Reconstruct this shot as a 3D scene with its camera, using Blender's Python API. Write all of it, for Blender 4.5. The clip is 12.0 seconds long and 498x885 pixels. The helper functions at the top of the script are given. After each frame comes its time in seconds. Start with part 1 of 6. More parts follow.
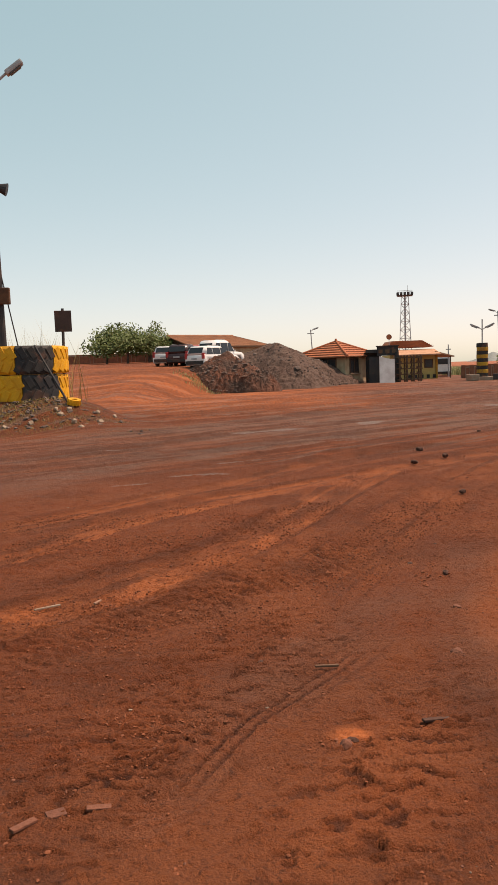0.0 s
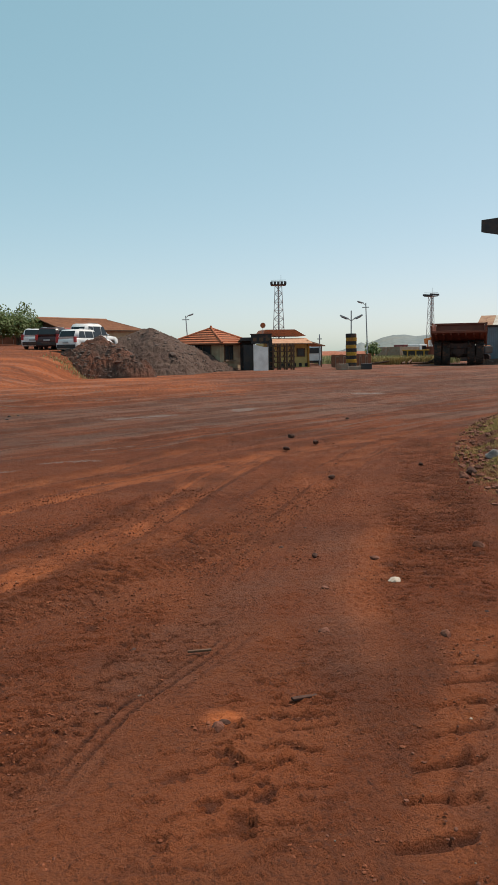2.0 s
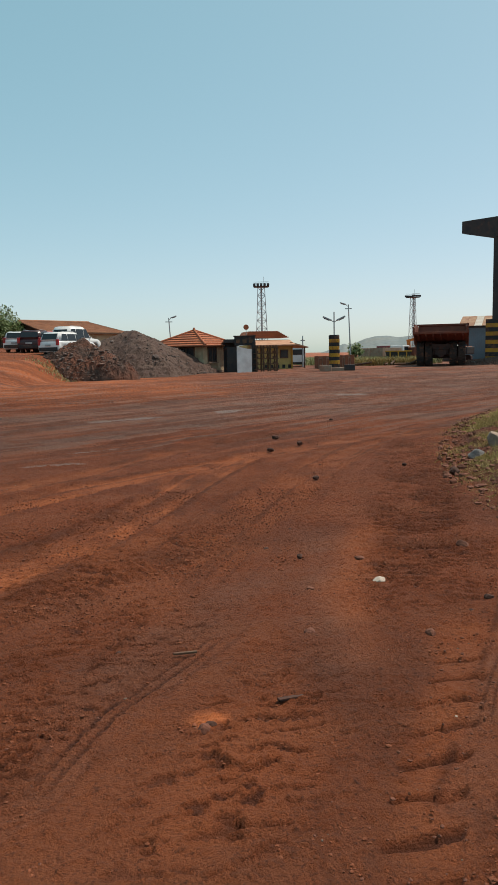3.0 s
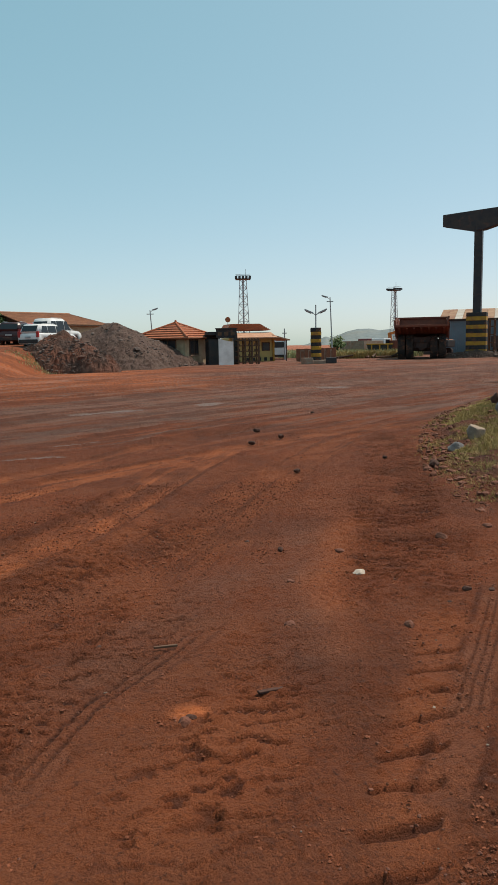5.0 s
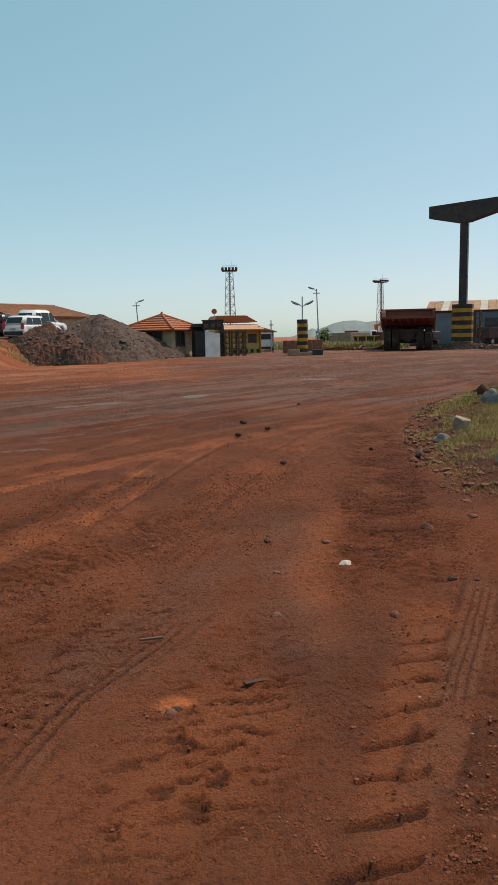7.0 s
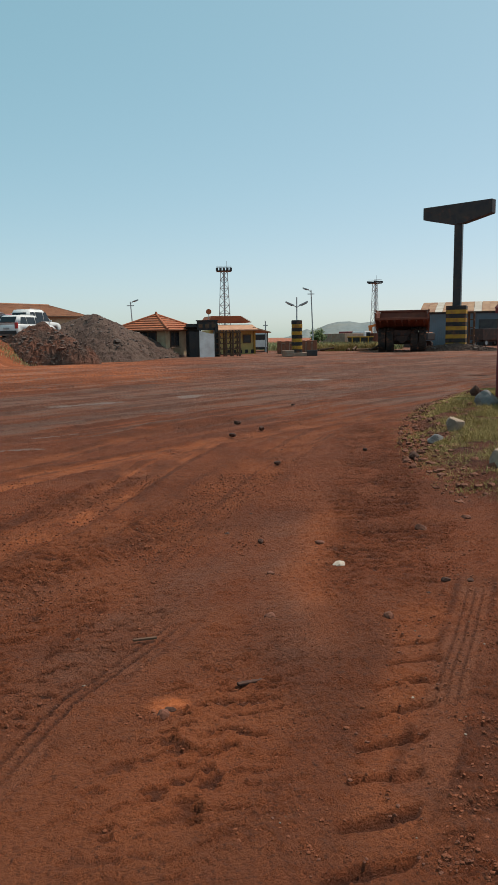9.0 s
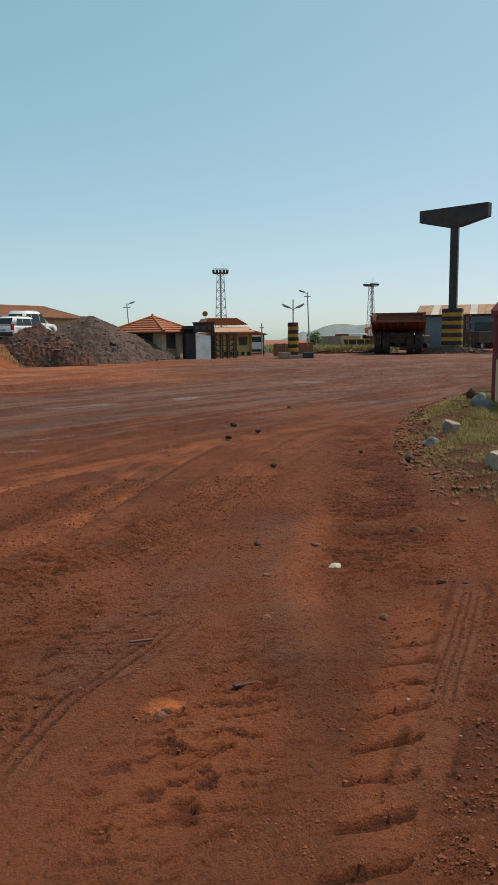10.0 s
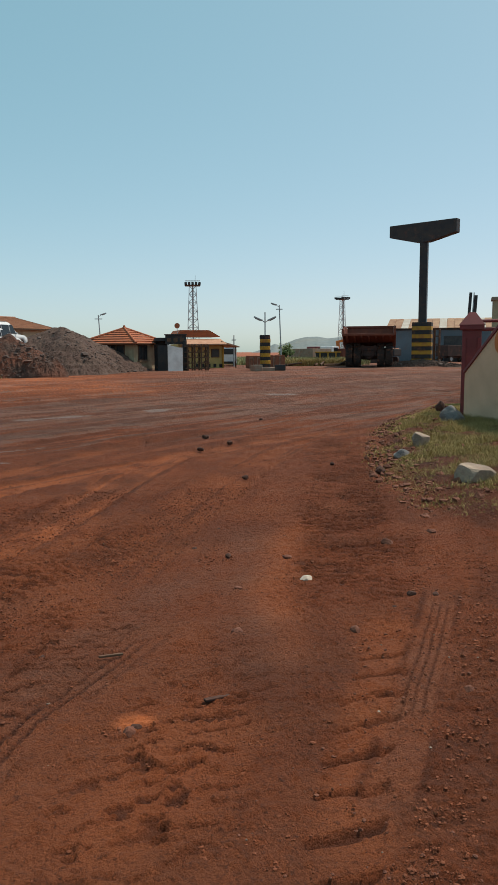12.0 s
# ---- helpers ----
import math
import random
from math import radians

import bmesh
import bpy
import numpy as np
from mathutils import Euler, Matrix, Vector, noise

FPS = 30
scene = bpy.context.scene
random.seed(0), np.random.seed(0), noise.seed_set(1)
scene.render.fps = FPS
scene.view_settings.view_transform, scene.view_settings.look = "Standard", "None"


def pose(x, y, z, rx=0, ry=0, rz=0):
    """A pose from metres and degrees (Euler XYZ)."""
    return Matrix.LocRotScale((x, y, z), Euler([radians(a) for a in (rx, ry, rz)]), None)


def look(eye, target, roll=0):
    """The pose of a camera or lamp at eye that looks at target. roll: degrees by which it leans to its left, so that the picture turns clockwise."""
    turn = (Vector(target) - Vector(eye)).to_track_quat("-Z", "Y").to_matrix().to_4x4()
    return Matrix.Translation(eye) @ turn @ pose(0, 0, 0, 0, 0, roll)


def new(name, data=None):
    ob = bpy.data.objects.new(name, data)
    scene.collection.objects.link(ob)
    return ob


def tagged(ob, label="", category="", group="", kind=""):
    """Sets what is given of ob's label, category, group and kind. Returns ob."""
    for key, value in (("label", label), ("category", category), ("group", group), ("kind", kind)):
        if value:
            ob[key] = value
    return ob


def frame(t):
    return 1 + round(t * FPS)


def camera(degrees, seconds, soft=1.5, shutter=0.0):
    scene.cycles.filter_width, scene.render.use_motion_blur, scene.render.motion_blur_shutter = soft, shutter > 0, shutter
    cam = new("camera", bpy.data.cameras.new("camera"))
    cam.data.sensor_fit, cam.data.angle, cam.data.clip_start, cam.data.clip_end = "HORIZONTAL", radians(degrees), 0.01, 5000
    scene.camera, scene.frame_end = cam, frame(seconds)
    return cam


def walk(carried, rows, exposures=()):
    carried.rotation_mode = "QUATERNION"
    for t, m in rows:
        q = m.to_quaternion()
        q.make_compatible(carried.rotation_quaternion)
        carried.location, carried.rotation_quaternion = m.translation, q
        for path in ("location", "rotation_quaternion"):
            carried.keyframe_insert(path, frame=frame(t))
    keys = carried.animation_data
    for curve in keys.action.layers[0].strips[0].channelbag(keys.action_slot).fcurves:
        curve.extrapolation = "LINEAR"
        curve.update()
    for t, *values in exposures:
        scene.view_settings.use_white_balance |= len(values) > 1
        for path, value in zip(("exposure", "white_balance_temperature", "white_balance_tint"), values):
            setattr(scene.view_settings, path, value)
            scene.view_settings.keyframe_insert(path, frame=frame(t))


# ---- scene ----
cam = camera(37.5, 12.0, soft=1.25)
PATH = [
    (0, pose(-0.000, -0.000, 1.600, 84.27, 0, -0.00) @ pose(0, 0, 0, 0, 0, -2.07)),
    (0.3, pose(-0.002, -0.006, 1.600, 83.24, 0, -4.15) @ pose(0, 0, 0, 0, 0, -1.48)),
    (0.5, pose(-0.004, -0.012, 1.601, 82.98, 0, -5.74) @ pose(0, 0, 0, 0, 0, -1.25)),
    (1, pose(0.009, -0.001, 1.599, 82.73, 0, -7.42) @ pose(0, 0, 0, 0, 0, -1.21)),
    (1.5, pose(0.013, 0.005, 1.596, 82.82, 0, -8.60) @ pose(0, 0, 0, 0, 0, -1.12)),
    (2, pose(0.008, -0.000, 1.601, 82.97, 0, -9.78) @ pose(0, 0, 0, 0, 0, -0.85)),
    (2.5, pose(0.008, -0.003, 1.601, 83.05, 0, -10.52) @ pose(0, 0, 0, 0, 0, -1.04)),
    (3, pose(0.008, -0.001, 1.598, 83.09, 0, -11.03) @ pose(0, 0, 0, 0, 0, -1.17)),
    (5, pose(0.017, -0.005, 1.604, 82.49, 0, -12.44) @ pose(0, 0, 0, 0, 0, -1.03)),
    (5.5, pose(0.020, -0.001, 1.602, 82.43, 0, -12.75) @ pose(0, 0, 0, 0, 0, -1.01)),
    (6, pose(0.027, 0.004, 1.598, 82.33, 0, -13.08) @ pose(0, 0, 0, 0, 0, -0.96)),
    (6.5, pose(0.029, 0.011, 1.594, 82.07, 0, -13.26) @ pose(0, 0, 0, 0, 0, -1.09)),
    (7, pose(0.027, 0.007, 1.598, 81.85, 0, -13.46) @ pose(0, 0, 0, 0, 0, -1.05)),
    (9, pose(0.027, 0.011, 1.596, 81.88, 0, -13.93) @ pose(0, 0, 0, 0, 0, -0.80)),
    (9.5, pose(0.024, 0.004, 1.597, 81.97, 0, -14.04) @ pose(0, 0, 0, 0, 0, -0.79)),
    (10, pose(0.022, 0.001, 1.599, 82.04, 0, -14.24) @ pose(0, 0, 0, 0, 0, -0.64)),
    (10.5, pose(0.017, 0.007, 1.596, 82.24, 0, -14.65) @ pose(0, 0, 0, 0, 0, -0.38)),
    (11, pose(0.032, -0.001, 1.600, 82.51, 0, -15.69) @ pose(0, 0, 0, 0, 0, -0.26)),
    (11.5, pose(0.028, 0.000, 1.600, 82.71, 0, -16.50) @ pose(0, 0, 0, 0, 0, -0.06)),
    (12, pose(0.026, -0.002, 1.602, 82.96, 0, -16.45) @ pose(0, 0, 0, 0, 0, -0.31)),
]
walk(cam, PATH, [(0.0, 0.28, 8600, 28), (0.4, 0.15, 7700, 20), (1.5, 0.0, 6950, 14), (3.0, -0.05, 6800, 10), (7.0, -0.08, 6700, 9), (12.0, -0.13, 6600, 8)])

# world, sun and exposure
SUN_AZ, SUN_EL = radians(74), radians(60)
world = bpy.data.worlds.new("sky")
scene.world = world
world.use_nodes = True
wn = world.node_tree.nodes
sky = wn.new("ShaderNodeTexSky")
sky.sky_type, sky.sun_disc = "NISHITA", False
sky.sun_elevation, sky.sun_rotation = SUN_EL, SUN_AZ
sky.air_density, sky.dust_density, sky.ozone_density = 0.7, 1.0, 1.0
wn["Background"].inputs["Strength"].default_value = 0.150
# dust in the air evens the sky out: a pale cyan dome with a white horizon
apart, together = wn.new("ShaderNodeSeparateColor"), wn.new("ShaderNodeCombineColor")
world.node_tree.links.new(sky.outputs[0], apart.inputs[0])
for k, (gain, power) in enumerate(((1.47, 0.726), (2.39, 0.469), (2.14, 0.54))):
    p, g = wn.new("ShaderNodeMath"), wn.new("ShaderNodeMath")
    p.operation, g.operation = "POWER", "MULTIPLY"
    p.inputs[1].default_value, g.inputs[1].default_value = power, gain
    world.node_tree.links.new(apart.outputs[k], p.inputs[0])
    world.node_tree.links.new(p.outputs[0], g.inputs[0])
    world.node_tree.links.new(g.outputs[0], together.inputs[k])
world.node_tree.links.new(together.outputs[0], wn["Background"].inputs["Color"])
sun = new("sun", bpy.data.lights.new("sun", "SUN"))
sun.data.energy, sun.data.angle, sun.data.color = 3.9, radians(0.5), (1.0, 0.93, 0.82)
sun.matrix_world = look((math.sin(SUN_AZ) * 60, math.cos(SUN_AZ) * 60, 60 * math.tan(SUN_EL)), (0, 0, 0))


# materials
def mat(name, c1, c2=None, scale=3.0, rough=0.8, bump=0.15, metal=0.0, fine=45.0, dust=0.0, dist=0.02):
    """A surface of two tones at a broad scale, fine grain, relief and a film of red dust."""
    m = bpy.data.materials.new(name)
    m.use_nodes = True
    n, l = m.node_tree.nodes, m.node_tree.links
    b = n["Principled BSDF"]
    tc = n.new("ShaderNodeTexCoord")
    info = n.new("ShaderNodeObjectInfo")
    shift = n.new("ShaderNodeVectorMath")
    shift.operation = "MULTIPLY_ADD"
    l.new(info.outputs["Random"], shift.inputs[0])
    shift.inputs[1].default_value = (37, 19, 53)
    l.new(tc.outputs["Object"], shift.inputs[2])
    c2 = c2 or tuple(v * 0.7 for v in c1)

    def noise_of(sc, detail=6):
        t = n.new("ShaderNodeTexNoise")
        t.inputs["Scale"].default_value, t.inputs["Detail"].default_value = sc, detail
        l.new(shift.outputs[0], t.inputs["Vector"])
        return t

    def mixed(fac, a, c, lo=0.35, hi=0.65, amount=1.0):
        r = n.new("ShaderNodeMapRange")
        r.inputs["From Min"].default_value, r.inputs["From Max"].default_value = lo, hi
        r.inputs["To Max"].default_value = amount
        l.new(fac, r.inputs["Value"])
        x = n.new("ShaderNodeMix")
        x.data_type = "RGBA"
        l.new(r.outputs[0], x.inputs[0])
        for k, v in ((6, a), (7, c)):
            if isinstance(v, tuple):
                x.inputs[k].default_value = (*v, 1)
            else:
                l.new(v, x.inputs[k])
        return x.outputs[2]

    broad, grain = noise_of(scale), noise_of(fine, 8)
    col = mixed(broad.outputs[0], c1, c2)
    col = mixed(grain.outputs[0], col, tuple(v * 0.55 for v in c1), 0.45, 0.8, 0.6)
    if dust:
        d = noise_of(scale * 0.8 + 0.7, 10)
        col = mixed(d.outputs[0], col, (0.30, 0.105, 0.05), 0.62 - 0.35 * dust, 0.8 - 0.3 * dust, min(1.0, dust + 0.15))
    l.new(col, b.inputs["Base Color"])
    rr = n.new("ShaderNodeMapRange")
    rr.inputs["To Min"].default_value, rr.inputs["To Max"].default_value = rough - 0.12, min(1, rough + 0.12)
    l.new(grain.outputs[0], rr.inputs["Value"])
    l.new(rr.outputs[0], b.inputs["Roughness"])
    b.inputs["Metallic"].default_value = metal
    b.inputs["Specular IOR Level"].default_value = 0.35
    if bump:
        bp = n.new("ShaderNodeBump")
        bp.inputs["Strength"].default_value, bp.inputs["Distance"].default_value = bump, dist
        l.new(grain.outputs[0], bp.inputs["Height"])
        l.new(bp.outputs[0], b.inputs["Normal"])
    return m


def soil_material():
    """Red laterite: orange dust, grey wet mud, dark churned earth and painted shade by the masks in the sheet, with
    grain and grit.
    """
    m = bpy.data.materials.new("red_earth")
    m.use_nodes = True
    n, l = m.node_tree.nodes, m.node_tree.links
    b = n["Principled BSDF"]
    tc = n.new("ShaderNodeTexCoord")
    at = n.new("ShaderNodeVertexColor")
    at.layer_name = "soil"
    sep = n.new("ShaderNodeSeparateColor")
    l.new(at.outputs["Color"], sep.inputs[0])

    def tex(sc, detail=8, rough=0.6, stretch=None):
        t = n.new("ShaderNodeTexNoise")
        t.inputs["Scale"].default_value, t.inputs["Detail"].default_value, t.inputs["Roughness"].default_value = sc, detail, rough
        if stretch:
            mp = n.new("ShaderNodeMapping")
            mp.inputs["Scale"].default_value, mp.inputs["Rotation"].default_value = stretch, (0, 0, radians(-38))
            l.new(tc.outputs["Object"], mp.inputs[0])
            l.new(mp.outputs[0], t.inputs["Vector"])
        else:
            l.new(tc.outputs["Object"], t.inputs["Vector"])
        return t.outputs[0]

    def rng(v, lo, hi, a=0.0, c=1.0):
        r = n.new("ShaderNodeMapRange")
        for k, x in (("From Min", lo), ("From Max", hi), ("To Min", a), ("To Max", c)):
            r.inputs[k].default_value = x
        l.new(v, r.inputs["Value"])
        return r.outputs[0]

    def mul(a, c):
        x = n.new("ShaderNodeMath")
        x.operation = "MULTIPLY"
        for k, v in enumerate((a, c)):
            if isinstance(v, float):
                x.inputs[k].default_value = v
            else:
                l.new(v, x.inputs[k])
        return x.outputs[0]

    def mix(f, a, c):
        x = n.new("ShaderNodeMix")
        x.data_type = "RGBA"
        l.new(f, x.inputs[0])
        for k, v in ((6, a), (7, c)):
            if isinstance(v, tuple):
                x.inputs[k].default_value = (*v, 1)
            else:
                l.new(v, x.inputs[k])
        return x.outputs[2]

    broad, mid, fine, grit = tex(0.35), tex(2.6), tex(30.0, 10, 0.75), tex(120.0, 6, 0.7)
    cells = n.new("ShaderNodeTexVoronoi")
    cells.inputs["Scale"].default_value = 95.0
    l.new(tc.outputs["Object"], cells.inputs["Vector"])
    tone = n.new("ShaderNodeSeparateColor")
    l.new(cells.outputs["Color"], tone.inputs[0])
    streak = tex(1.6, 8, 0.6, (0.18, 1.6, 1.0))
    col = mix(rng(broad, 0.38, 0.62), SOIL_A, SOIL_B)
    col = mix(rng(streak, 0.42, 0.66, 0.0, 0.55), col, SOIL_C)
    col = mix(mul(sep.outputs[0], rng(mid, 0.3, 0.6, 0.55, 1.0)), col, SOIL_ORANGE)
    col = mix(mul(sep.outputs[1], rng(streak, 0.33, 0.6, 0.35, 1.0)), col, SOIL_GREY)
    # churned earth, and shade painted into cuts, cracks and rut hollows
    col = mix(mul(sep.outputs[2], rng(mid, 0.32, 0.62, 1.0, 0.55)), col, SOIL_DARK_SHADE)
    # fine dark specks paint the shade of small crevices into the colour
    col = mix(mul(rng(fine, 0.56, 0.65, 0.0, 0.7), rng(sep.outputs[0], 0.2, 0.9, 1.0, 0.6)), col, SOIL_DARK_SHADE)
    col = mix(mul(rng(tone.outputs[0], 0.7, 1.0, 0.0, 0.4), rng(sep.outputs[0], 0.2, 0.9, 1.0, 0.35)), col, SOIL_DARK_SHADE)
    col = mix(rng(grit, 0.58, 0.7, 0.0, 0.4), col, (0.36, 0.17, 0.10))
    # puddles get a pale base colour in place of their glint
    col = mix(mul(at.outputs["Alpha"], rng(fine, 0.35, 0.6, 0.3, 0.8)), col, (0.33, 0.24, 0.20))
    l.new(col, b.inputs["Base Color"])
    l.new(rng(at.outputs["Alpha"], 0.0, 1.0, 0.95, 0.5), b.inputs["Roughness"])
    b.inputs["Specular IOR Level"].default_value = 0.25
    bp = n.new("ShaderNodeBump")
    bp.inputs["Strength"].default_value, bp.inputs["Distance"].default_value = 1.0, 0.10
    l.new(rng(sep.outputs[0], 0.2, 0.9, 1.0, 0.45), bp.inputs["Strength"])
    hsum = n.new("ShaderNodeMath")
    hsum.operation = "MULTIPLY_ADD"
    l.new(grit, hsum.inputs[0])
    hsum.inputs[1].default_value = 0.35
    lump = n.new("ShaderNodeMath")
    lump.operation = "MULTIPLY_ADD"
    l.new(cells.outputs["Distance"], lump.inputs[0])
    lump.inputs[1].default_value = -0.22
    chunk = n.new("ShaderNodeTexVoronoi")
    chunk.inputs["Scale"].default_value = 34.0
    l.new(tc.outputs["Object"], chunk.inputs["Vector"])
    clod = n.new("ShaderNodeMath")
    clod.operation = "MULTIPLY_ADD"
    l.new(chunk.outputs["Distance"], clod.inputs[0])
    clod.inputs[1].default_value = -0.3
    l.new(fine, clod.inputs[2])
    l.new(clod.outputs[0], lump.inputs[2])
    l.new(lump.outputs[0], hsum.inputs[2])
    l.new(hsum.outputs[0], bp.inputs["Height"])
    l.new(bp.outputs[0], b.inputs["Normal"])
    return m


SOIL_A, SOIL_B, SOIL_C = (0.385, 0.099, 0.036), (0.31, 0.083, 0.033), (0.38, 0.120, 0.053)
SOIL_ORANGE, SOIL_GREY, SOIL_DARK_SHADE = (0.43, 0.118, 0.036), (0.29, 0.165, 0.125), (0.068, 0.022, 0.013)
M_SOIL = soil_material()
M_YELLOW = mat("worn_yellow_paint", (0.52, 0.28, 0.03), (0.4, 0.2, 0.03), 2, 0.7, 0.2, dust=0.4)
M_BLACK = mat("worn_black_paint", (0.025, 0.025, 0.028), (0.045, 0.04, 0.036), 2, 0.75, 0.2, dust=0.25)
M_RUBBER = mat("dusty_tyre_rubber", (0.03, 0.026, 0.025), (0.06, 0.038, 0.03), 2, 0.85, 0.3, dust=0.3)
M_STEEL = mat("dark_painted_steel", (0.035, 0.035, 0.04), (0.06, 0.05, 0.045), 1.5, 0.6, 0.1, 0.3, dust=0.1)
M_GALV = mat("galvanised_steel", (0.42, 0.43, 0.44), (0.3, 0.3, 0.3), 3, 0.5, 0.05, 0.15)
M_RUST = mat("rusty_steel", (0.16, 0.07, 0.035), (0.07, 0.035, 0.025), 4, 0.85, 0.3, 0.2)
M_MAROON = mat("faded_maroon_paint", (0.20, 0.030, 0.032), (0.15, 0.03, 0.03), 3, 0.55, 0.1, dust=0.12)
M_CREAM = mat("cream_wall_paint", (0.70, 0.45, 0.29), (0.60, 0.38, 0.245), 1.4, 0.85, 0.15, dust=0.1)
M_HOUSE = mat("stained_cream_plaster", (0.50, 0.40, 0.26), (0.36, 0.27, 0.17), 1.2, 0.9, 0.2, dust=0.2)
M_YWALL = mat("yellow_plaster", (0.62, 0.46, 0.17), (0.5, 0.36, 0.14), 1.2, 0.9, 0.15, dust=0.15)
M_WHITE = mat("whitewashed_sheet", (0.78, 0.77, 0.75), (0.62, 0.6, 0.58), 1.5, 0.8, 0.1, dust=0.05)
M_TILE = mat("terracotta_roof_tile", (0.46, 0.135, 0.055), (0.33, 0.10, 0.05), 2, 0.85, 0.25)
M_TILEPALE = mat("pale_roof_batten", (0.55, 0.30, 0.19), (0.45, 0.22, 0.13), 2, 0.85, 0.2)
M_GLASS_SHADE = mat("dark_window_glass", (0.03, 0.03, 0.035), (0.05, 0.05, 0.05), 2, 0.25, 0.0)
M_WOOD = mat("weathered_timber", (0.13, 0.075, 0.045), (0.08, 0.05, 0.035), 5, 0.9, 0.3, dust=0.25)
M_CONC = mat("dusty_concrete", (0.34, 0.25, 0.19), (0.26, 0.18, 0.13), 2, 0.92, 0.3, dust=0.35)
M_BRICK = mat("red_brick", (0.26, 0.10, 0.055), (0.18, 0.075, 0.045), 3, 0.9, 0.3)
M_ROCKG = mat("grey_rock", (0.22, 0.20, 0.19), (0.14, 0.125, 0.12), 4, 0.85, 0.6, dust=0.12)
M_ROCKW = mat("pale_rock", (0.40, 0.29, 0.21), (0.22, 0.155, 0.115), 4, 0.85, 0.5, dust=0.1)
M_CLOD = mat("red_earth_clod", (0.27, 0.078, 0.032), (0.17, 0.052, 0.024), 6, 0.95, 0.5)
M_ROCKD = mat("dark_brown_clod", (0.10, 0.042, 0.027), (0.065, 0.029, 0.02), 6, 0.95, 0.5)
M_ROCKR = mat("red_stone", (0.21, 0.075, 0.042), (0.14, 0.05, 0.03), 6, 0.9, 0.5)
M_BLUE = mat("blue_corrugated_sheet", (0.165, 0.21, 0.245), (0.12, 0.155, 0.185), 0.4, 0.6, 0.1, 0.1, dust=0.1)
M_RUSTROOF = mat("rusted_roof_sheet", (0.40, 0.24, 0.14), (0.26, 0.12, 0.07), 0.6, 0.8, 0.1, 0.1)
M_SKYLIGHT = mat("pale_roof_sheet", (0.52, 0.46, 0.39), (0.42, 0.34, 0.27), 0.8, 0.6, 0.05)
M_TRUCK = mat("dusty_orange_truck_paint", (0.19, 0.052, 0.027), (0.14, 0.042, 0.026), 1.2, 0.7, 0.15, 0.0, dust=0.25)
M_TRUCKD = mat("grimy_truck_frame", (0.08, 0.046, 0.04), (0.05, 0.034, 0.03), 2, 0.8, 0.2, 0.1, dust=0.25)
M_LEAF = mat("tree_leaf", (0.12, 0.16, 0.04), (0.075, 0.11, 0.03), 1.5, 0.6, 0.0)
M_BARK = mat("bark", (0.12, 0.085, 0.06), (0.07, 0.05, 0.04), 6, 0.9, 0.5)
M_DRYGRASS = mat("dry_grass", (0.42, 0.30, 0.11), (0.28, 0.2, 0.07), 2.5, 0.8, 0.0)
M_GRASS = mat("green_weed", (0.32, 0.235, 0.06), (0.50, 0.34, 0.12), 2.0, 0.7, 0.0)
# the hill's distance haze is put into its base colour
M_HILL = mat("hazy_hill_scrub", (0.17, 0.20, 0.205), (0.215, 0.22, 0.20), 0.012, 0.95, 0.0, fine=0.09)
M_CHIP = mat("pale_stone_chip", (0.58, 0.47, 0.38), (0.42, 0.32, 0.25), 20, 0.8, 0.3)
M_OLDTILE = mat("browned_roof_tile", (0.40, 0.185, 0.10), (0.27, 0.125, 0.075), 1.2, 0.9, 0.25)
M_CARW = mat("white_car_paint", (0.78, 0.78, 0.78), (0.70, 0.69, 0.68), 1.5, 0.25, 0.0, dust=0.05)
M_CARD = mat("dark_maroon_car_paint", (0.045, 0.02, 0.025), (0.06, 0.03, 0.03), 1.5, 0.25, 0.0)
M_CARGLASS = mat("car_glass", (0.02, 0.024, 0.028), (0.03, 0.034, 0.04), 1, 0.12, 0.0)
M_REDLAMP = mat("red_lens", (0.45, 0.02, 0.02), (0.3, 0.02, 0.02), 3, 0.3, 0.0)
M_ORANGE = mat("excavator_orange", (0.62, 0.17, 0.03), (0.45, 0.12, 0.03), 1.2, 0.6, 0.05, dust=0.3)
M_BUSH = mat("dull_scrub_leaf", (0.36, 0.33, 0.16), (0.29, 0.30, 0.13), 0.8, 0.8, 0.0)


# helpers for meshes, things and parts
def linked(name, bm, material, smooth=False):
    me = bpy.data.meshes.new(name)
    bm.normal_update()
    bm.to_mesh(me)
    bm.free()
    me.materials.append(material)
    if smooth:
        me.shade_smooth()
    return new(name, me)


def part(name, bm, material, parent, label="", smooth=False):
    ob = linked(name, bm, material, smooth)
    ob.parent = parent
    return tagged(ob, label)


def again(ob, m, parent=None):
    """Another object on the same mesh, at the pose m, under parent."""
    o = new(ob.name.split(".")[0], ob.data)
    o.parent = parent or ob.parent
    o.matrix_basis = m
    return o


def thing(name, label, category, m, group="", kind=""):
    e = new(name)
    e.empty_display_size = 0.3
    e.matrix_basis = m
    return tagged(e, label, category, group, kind)


def box(x, y, z, sx, sy, sz, bevel=0.0, rot=None, bm=None):
    """A block with its middle at x, y, z."""
    own = bmesh.new()
    m = Matrix.Translation((x, y, z)) @ (rot or Matrix()) @ Matrix.Diagonal((sx, sy, sz, 1))
    bmesh.ops.create_cube(own, size=1, matrix=m)
    if bevel:
        bmesh.ops.bevel(own, geom=own.edges[:], offset=bevel, segments=2, affect="EDGES", profile=0.6)
    return joined(bm, own)


